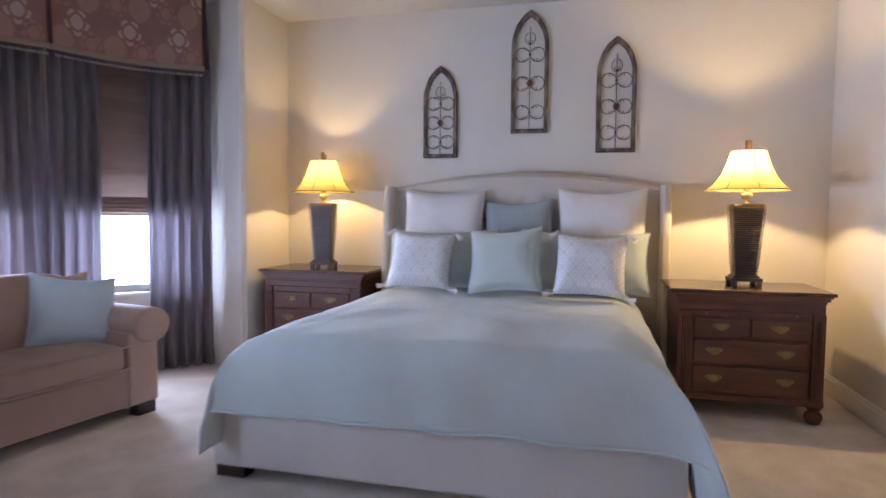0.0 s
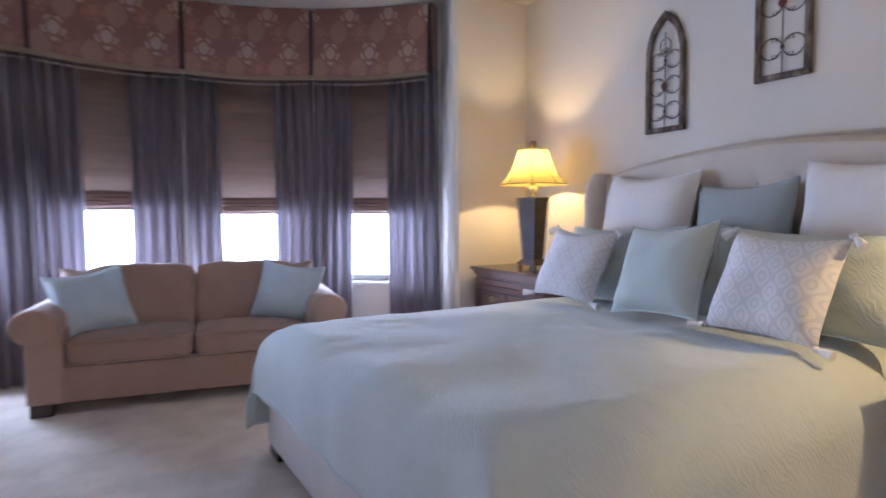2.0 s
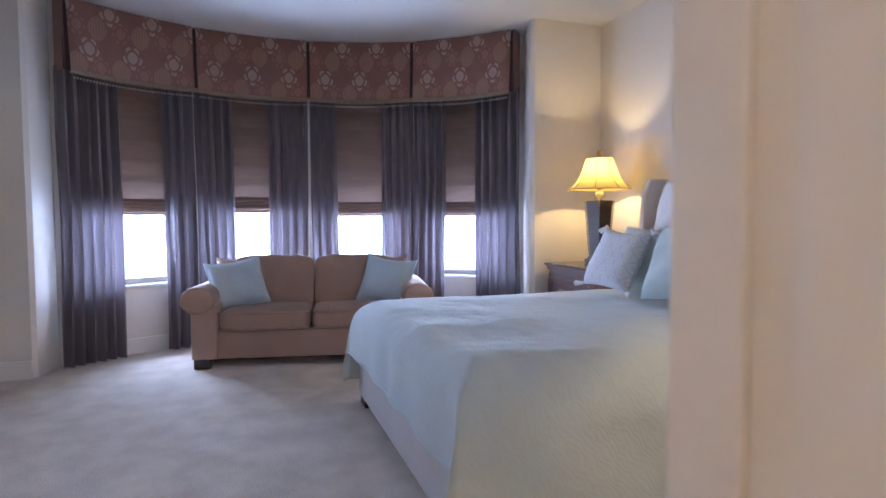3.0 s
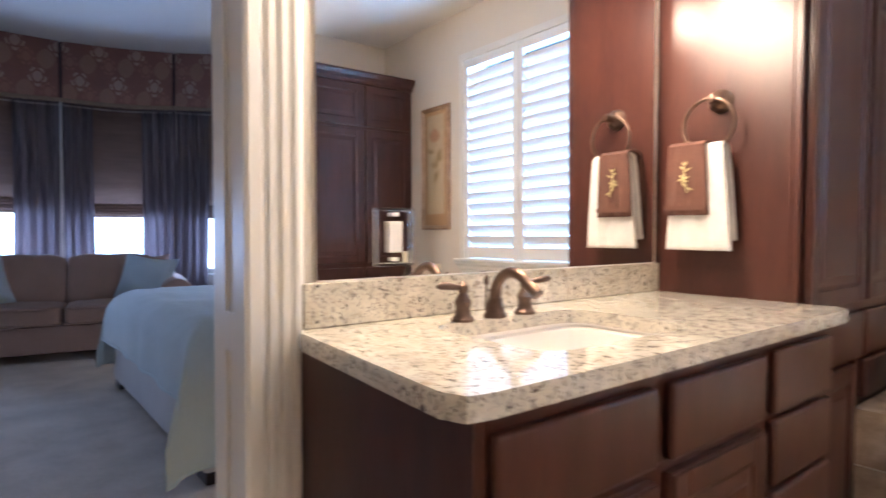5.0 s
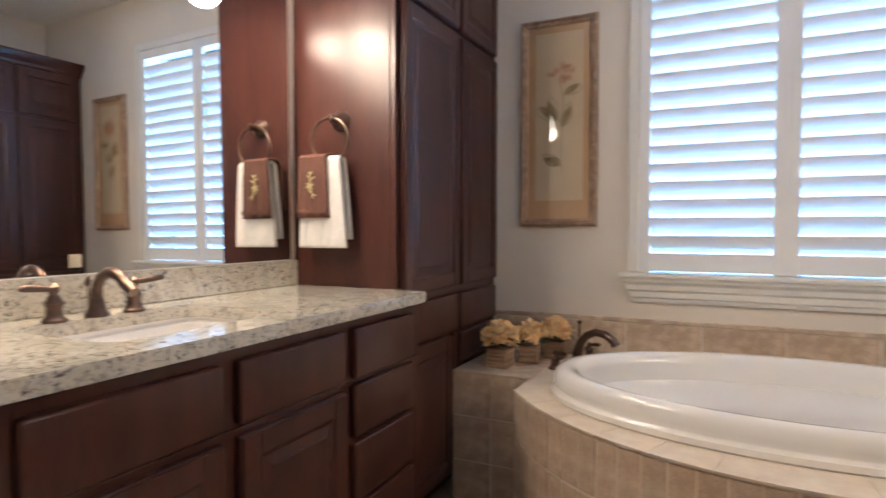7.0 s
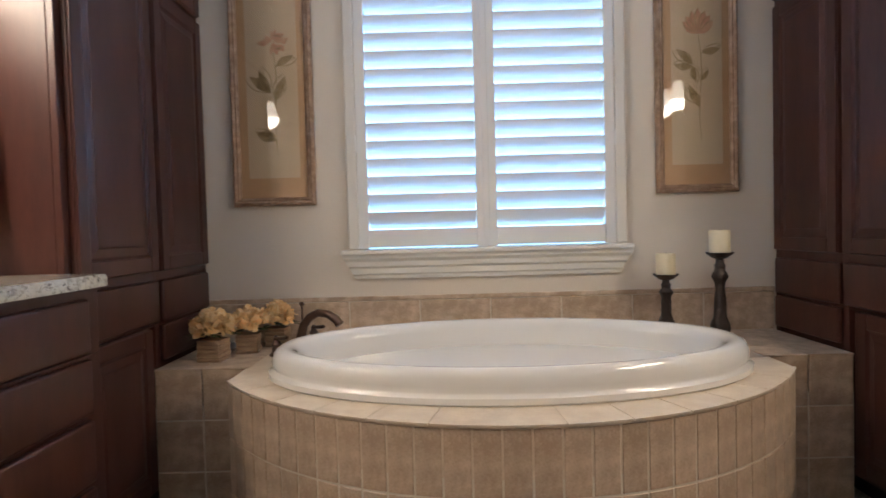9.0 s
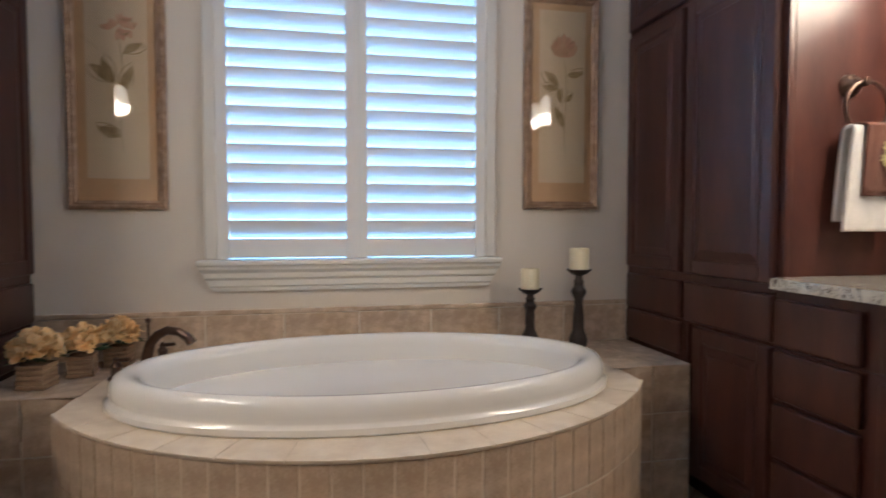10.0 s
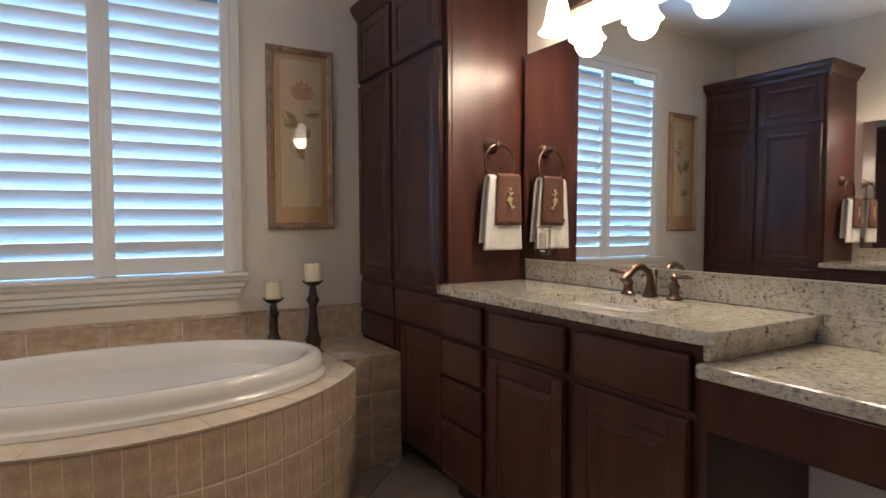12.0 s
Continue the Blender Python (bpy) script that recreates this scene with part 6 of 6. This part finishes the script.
def botanical(x0, x1, z0, z1, kind, label):
    t = thing("framed_print", pose((x0 + x1) / 2, NBATH - 0.001, z0), label, "picture", "framed botanical prints")
    w, h = x1 - x0, z1 - z0
    fw = 0.035
    prof = [(0.0, 0.0), (0.0, -0.016), (0.006, -0.026), (0.014, -0.028), (0.02, -0.02), (0.026, -0.022), (0.03, -0.016), (fw, -0.012), (fw, 0.0)]
    bm = bmesh.new()
    rings = []
    for e, y in prof:
        rings.append([bm.verts.new(p) for p in ((-w / 2 + e, y, e), (w / 2 - e, y, e), (w / 2 - e, y, h - e), (-w / 2 + e, y, h - e))])
    for a, b in zip(rings, rings[1:]):
        for k in range(4):
            bm.faces.new((a[k], a[(k + 1) % 4], b[(k + 1) % 4], b[k]))
    part("frame", bm, GILT, t, "carved champagne gilt frame")
    bm = bmesh.new()
    for s in (-1, 1):
        for k in range(48):
            z = 0.02 + (h - 0.04) * k / 47
            box(bm, s * (w / 2 - 0.0115) - 0.0035, s * (w / 2 - 0.0115) + 0.0035, -0.0315, -0.026, z - 0.006, z + 0.005, 0.002, 1)
    for s in (0.0115, h - 0.0115):
        for k in range(18):
            xx = -w / 2 + 0.025 + (w - 0.05) * k / 17
            box(bm, xx - 0.006, xx + 0.005, -0.0315, -0.026, s - 0.0035, s + 0.0035, 0.002, 1)
    part("carving", bm, GILT, t)["kind"] = "stuff"
    part("mount", boxed(-w / 2 + fw - 0.003, w / 2 - fw + 0.003, -0.008, -0.004, fw - 0.003, h - fw + 0.003), MAT_TAN, t, "tan mount board")
    px0, px1, pz0, pz1 = -w / 2 + fw + 0.035, w / 2 - fw - 0.03, fw + 0.085, h - fw - 0.03
    part("print", boxed(px0, px1, -0.0095, -0.0083, pz0, pz1), PAPER, t, "cream botanical print")
    part("caption", box(box(boxed(-0.025, 0.03, -0.0088, -0.0083, fw + 0.055, fw + 0.058), -0.02, 0.018, -0.0088, -0.0083, fw + 0.045, fw + 0.047), -0.01, 0.012, -0.0088, -0.0083, fw + 0.036, fw + 0.038), LEAF_PRINT, t)
    rnd = random.Random(kind)
    zc, xc = pz0 + (pz1 - pz0) * 0.76, (px0 + px1) / 2 + 0.012
    y = -0.0101

    def blade(bm, x, z, ang, ln, wd, dy=0.0):
        c, s = math.cos(ang), math.sin(ang)
        pts = []
        for f, g in ((0, 0), (0.25, 0.75), (0.5, 1), (0.78, 0.6), (1, 0), (0.78, -0.55), (0.5, -0.9), (0.25, -0.7)):
            pts.append(bm.verts.new((x + c * ln * f - s * wd * g, y - dy, z + s * ln * f + c * wd * g)))
        bm.faces.new(pts)

    def stroke(bm, pts, wd, dy=0.0):
        """A tapering brush line through points in the plane of the print."""
        n = len(pts) - 1
        left, right = [], []
        for i, (px, pz) in enumerate(pts):
            (ax, az), (bx, bz) = pts[max(0, i - 1)], pts[min(n, i + 1)]
            ln = math.hypot(bx - ax, bz - az) or 1.0
            k = wd * (0.35 + 0.65 * math.sin(math.pi * (0.12 + 0.8 * i / n)))
            nx, nz = -(bz - az) / ln * k, (bx - ax) / ln * k
            left.append(bm.verts.new((px + nx, y - dy, pz + nz)))
            right.append(bm.verts.new((px - nx, y - dy, pz - nz)))
        for i in range(n):
            bm.faces.new((left[i], left[i + 1], right[i + 1], right[i]))

    def leaf(bm, x, z, ang, ln, curl):
        """A leaf in outline: a bowed wash, its rim and its rib."""
        c, s = math.cos(ang), math.sin(ang)
        at = lambda f, g: (x + c * ln * f - s * ln * g, z + s * ln * f + c * ln * g)
        blade(bm, x, z, ang, ln * 0.94, ln * 0.17, 0.00003)
        for sd in (1, -1):
            stroke(bm, [at(f, sd * 0.24 * math.sin(math.pi * f) + curl * f * f) for f in (0, 0.2, 0.4, 0.6, 0.8, 1)], 0.0022, 0.00009)
        stroke(bm, [at(f, curl * f * f) for f in (0, 0.3, 0.6, 0.9)], 0.0012, 0.00013)

    bm, edge = bmesh.new(), bmesh.new()
    if kind == 1:      # an open, ruffled flower
        for k in range(30):
            a, r = rnd.uniform(0, 6.28), rnd.uniform(0.0, 0.04)
            fx, fz = xc + r * math.cos(a), zc + 0.45 * r * math.sin(a)
            blade(bm, fx, fz, a, rnd.uniform(0.02, 0.045), rnd.uniform(0.007, 0.013), 0.00002 * k)
            if k % 3 == 0:
                stroke(edge, [(fx + 0.03 * math.cos(a + t2), fz + 0.02 * math.sin(a + t2)) for t2 in (-0.5, -0.2, 0.1, 0.4)], 0.0016, 0.0008)
    else:              # a rose on its stalk
        for k in range(7):
            a = math.pi / 2 + (k - 3) * 0.30
            blade(bm, xc - 0.004, zc - 0.022, a, 0.11 - 0.008 * abs(k - 3), 0.022, 0.00003 * k)
            stroke(edge, [(xc - 0.004 + (0.11 - 0.008 * abs(k - 3)) * f * math.cos(a + 0.25 * math.sin(math.pi * f)), zc - 0.022 + (0.11 - 0.008 * abs(k - 3)) * f * math.sin(a + 0.25 * math.sin(math.pi * f))) for f in (0.15, 0.4, 0.65, 0.85, 1)], 0.0017, 0.0005)
    flower = part("printed_flower", bm, PETAL_PRINT, t)
    part("petal_lines", edge, LEAF_PRINT, flower)
    bm = bmesh.new()
    foot = pz0 + 0.10
    stroke(bm, [(xc - 0.006, zc - 0.02), (xc + 0.004, zc - 0.09), (xc + 0.010, zc - 0.18), (xc + 0.002, zc - 0.28), (xc - 0.002, (zc - 0.28 + foot) / 2), (xc + 0.006, foot)], 0.0019, 0.0001)
    if kind == 1:
        plan = ((-0.02, -0.215, 2.45, 0.10, 0.18), (-0.02, -0.215, 2.05, 0.095, -0.2), (0.0, -0.25, 1.15, 0.10, 0.1), (0.012, -0.10, 0.55, 0.075, -0.25), (-0.002, -0.42, 2.75, 0.085, -0.12), (-0.004, -0.40, 2.95, 0.06, 0.1))
    else:
        plan = ((-0.03, -0.15, 2.35, 0.085, 0.2), (-0.03, -0.16, 3.05, 0.07, -0.1), (-0.03, -0.16, 4.9, 0.06, 0.15), (0.012, -0.10, 0.15, 0.07, 0.22), (0.006, -0.22, 0.9, 0.05, 0.3), (-0.004, -0.33, 2.0, 0.09, 0.3))
    for dx, dz, ang, ln, curl in plan:
        leaf(bm, xc + dx, zc + dz, ang, ln * 1.2, curl)
        stroke(bm, [(xc + 0.006, zc + dz - 0.02), (xc + dx * 0.6, zc + dz - 0.006), (xc + dx, zc + dz)], 0.0014, 0.00011)
    part("printed_leaves", bm, LEAF_PRINT, t)
    g = part("glazing", boxed(-w / 2 + fw - 0.002, w / 2 - fw + 0.002, -0.0145, -0.0125, fw - 0.002, h - fw + 0.002), GLASS, t)
    g.visible_shadow = False
    return t


botanical(4.221, 4.578, 1.128, 2.080, 1, "gilt-framed botanical print of a pink flower")
botanical(6.052, 6.405, 1.138, 2.085, 2, "gilt-framed botanical print of a pale rose")

# ---- tiles, last ----
TILE_MESHES = {}


def tile(parent, m, w, h, mat, d=0.008, gap=0.0055):
    """One tile, w wide and h high, lying in its own x and z; y is its depth."""
    key = (round(w, 3), round(h, 3), mat.name)
    if key not in TILE_MESHES:
        bm = box(bmesh.new(), gap / 2, w - gap / 2, -d, 0, gap / 2, h - gap / 2, 0.0015, 1)
        me = bpy.data.meshes.new("tile")
        bm.to_mesh(me)
        bm.free()
        me.materials.append(mat)
        TILE_MESHES[key] = me
    ob = new("tile", TILE_MESHES[key])
    ob.parent = parent
    ob.matrix_basis = m
    return ob


apron_set = thing("tub_apron", pose(0, 0, 0), "curved tub front of slim vertical travertine tiles", "tile surround")
apron_set["kind"] = "structure"
n = 30
for k in range(n):
    a0, a1 = -a_end + 2 * a_end * k / n, -a_end + 2 * a_end * (k + 1) / n
    p0, p1 = (TCX + ARC_R * math.sin(a0), ARC_C - ARC_R * math.cos(a0)), (TCX + ARC_R * math.sin(a1), ARC_C - ARC_R * math.cos(a1))
    ang = math.degrees((a0 + a1) / 2)
    wd = math.hypot(p1[0] - p0[0], p1[1] - p0[1])
    for z, h in ((0.0, 0.168), (0.168, 0.18), (0.348, 0.177)):
        tile(apron_set, pose(p0[0], p0[1] + 0.0085, z, 0, 0, ang), wd, h, TILE)
deck_set = thing("tub_deck", pose(0, 0, 0), "travertine tiled tub deck with pale grout", "tile surround")
deck_set["kind"] = "structure"
# curved cap tiles along the front edge
n = 13
for k in range(n):
    a0, a1 = -a_end + 2 * a_end * k / n, -a_end + 2 * a_end * (k + 1) / n
    bm = bmesh.new()
    g = 0.002
    pts = []
    for r, aa in ((ARC_R + 0.006, (a0 + g, (a0 + a1) / 2, a1 - g)), (ARC_R - 0.16, (a1 - g, (a0 + a1) / 2, a0 + g))):
        pts += [(TCX + r * math.sin(a), ARC_C - r * math.cos(a)) for a in aa]
    prism(bm, pts, DECK_Z - 0.0055, DECK_Z)
    part("tile", bm, CAP_TILE, deck_set)
for x0, x1 in ((x_l, 4.43), (6.24, x_r)):
    nx = 2
    for i in range(nx):
        wd = (x1 - x0) / nx
        for j, (y0, y1) in enumerate(((5.215, 5.385), (5.385, 5.555), (5.555, NBATH - 0.012))):
            part("tile", boxed(x0 + i * wd + 0.002, x0 + (i + 1) * wd - 0.002, y0 + 0.002, y1 - 0.002, DECK_Z - 0.0055, DECK_Z, bevel=0.0012, seg=1), TILE, deck_set)
        for z, h in ((0.0, 0.165), (0.165, 0.185), (0.35, 0.183)):
            tile(deck_set, pose(x0 + i * wd, 5.2275, z), wd, h, TILE)
for i in range(10):
    x0 = 4.43 + 0.181 * i
    if i in (0, 1, 2, 7, 8, 9):
        y0 = 5.50 if i in (0, 9) else 5.60
        part("tile", boxed(x0 + 0.002, x0 + 0.179, y0, NBATH - 0.014, DECK_Z - 0.0055, DECK_Z - 0.0002, bevel=0.0012, seg=1), TILE, deck_set)
wall_set = thing("tile_backsplash", pose(0, 0, 0), "row of travertine tiles on the wall behind the tub", "tile surround")
wall_set["kind"] = "structure"
n = 8
part("grout", boxed(x_l, x_r, NBATH - 0.007, NBATH - 0.001, DECK_Z, DECK_Z + 0.168), GROUT, wall_set)
for k in range(n):
    wd = (x_r - x_l) / n
    tile(wall_set, pose(x_l + k * wd, NBATH - 0.001, DECK_Z), wd, 0.168, TILE)
part("bullnose", boxed(x_l, x_r, NBATH - 0.013, NBATH - 0.001, DECK_Z + 0.168, DECK_Z + 0.188, bevel=0.004), TILE, wall_set)
floor_set = thing("floor_bath", pose(0, 0, 0), "beige ceramic floor tiles laid on the diagonal", "floor")
floor_set["kind"] = "structure"
S = 0.33
for i in range(-14, 15):
    for j in range(-14, 15):
        cx, cy = 5.33 + (i - j) * S * 0.7071, 3.3 + (i + j) * S * 0.7071
        if EB + 0.33 < cx < EBATH - 0.24 and SBATH + 0.24 < cy < 5.4:
            me_key = ("floor",)
            if me_key not in TILE_MESHES:
                bm = box(bmesh.new(), -S / 2 + 0.003, S / 2 - 0.003, -S / 2 + 0.003, S / 2 - 0.003, -0.0055, 0, 0.0015, 1)
                me = bpy.data.meshes.new("tile")
                bm.to_mesh(me)
                bm.free()
                me.materials.append(FLOOR_TILE)
                TILE_MESHES[me_key] = me
            o = new("tile", TILE_MESHES[me_key])
            o.parent = floor_set
            o.matrix_basis = pose(cx, cy, 0, 0, 0, 45)
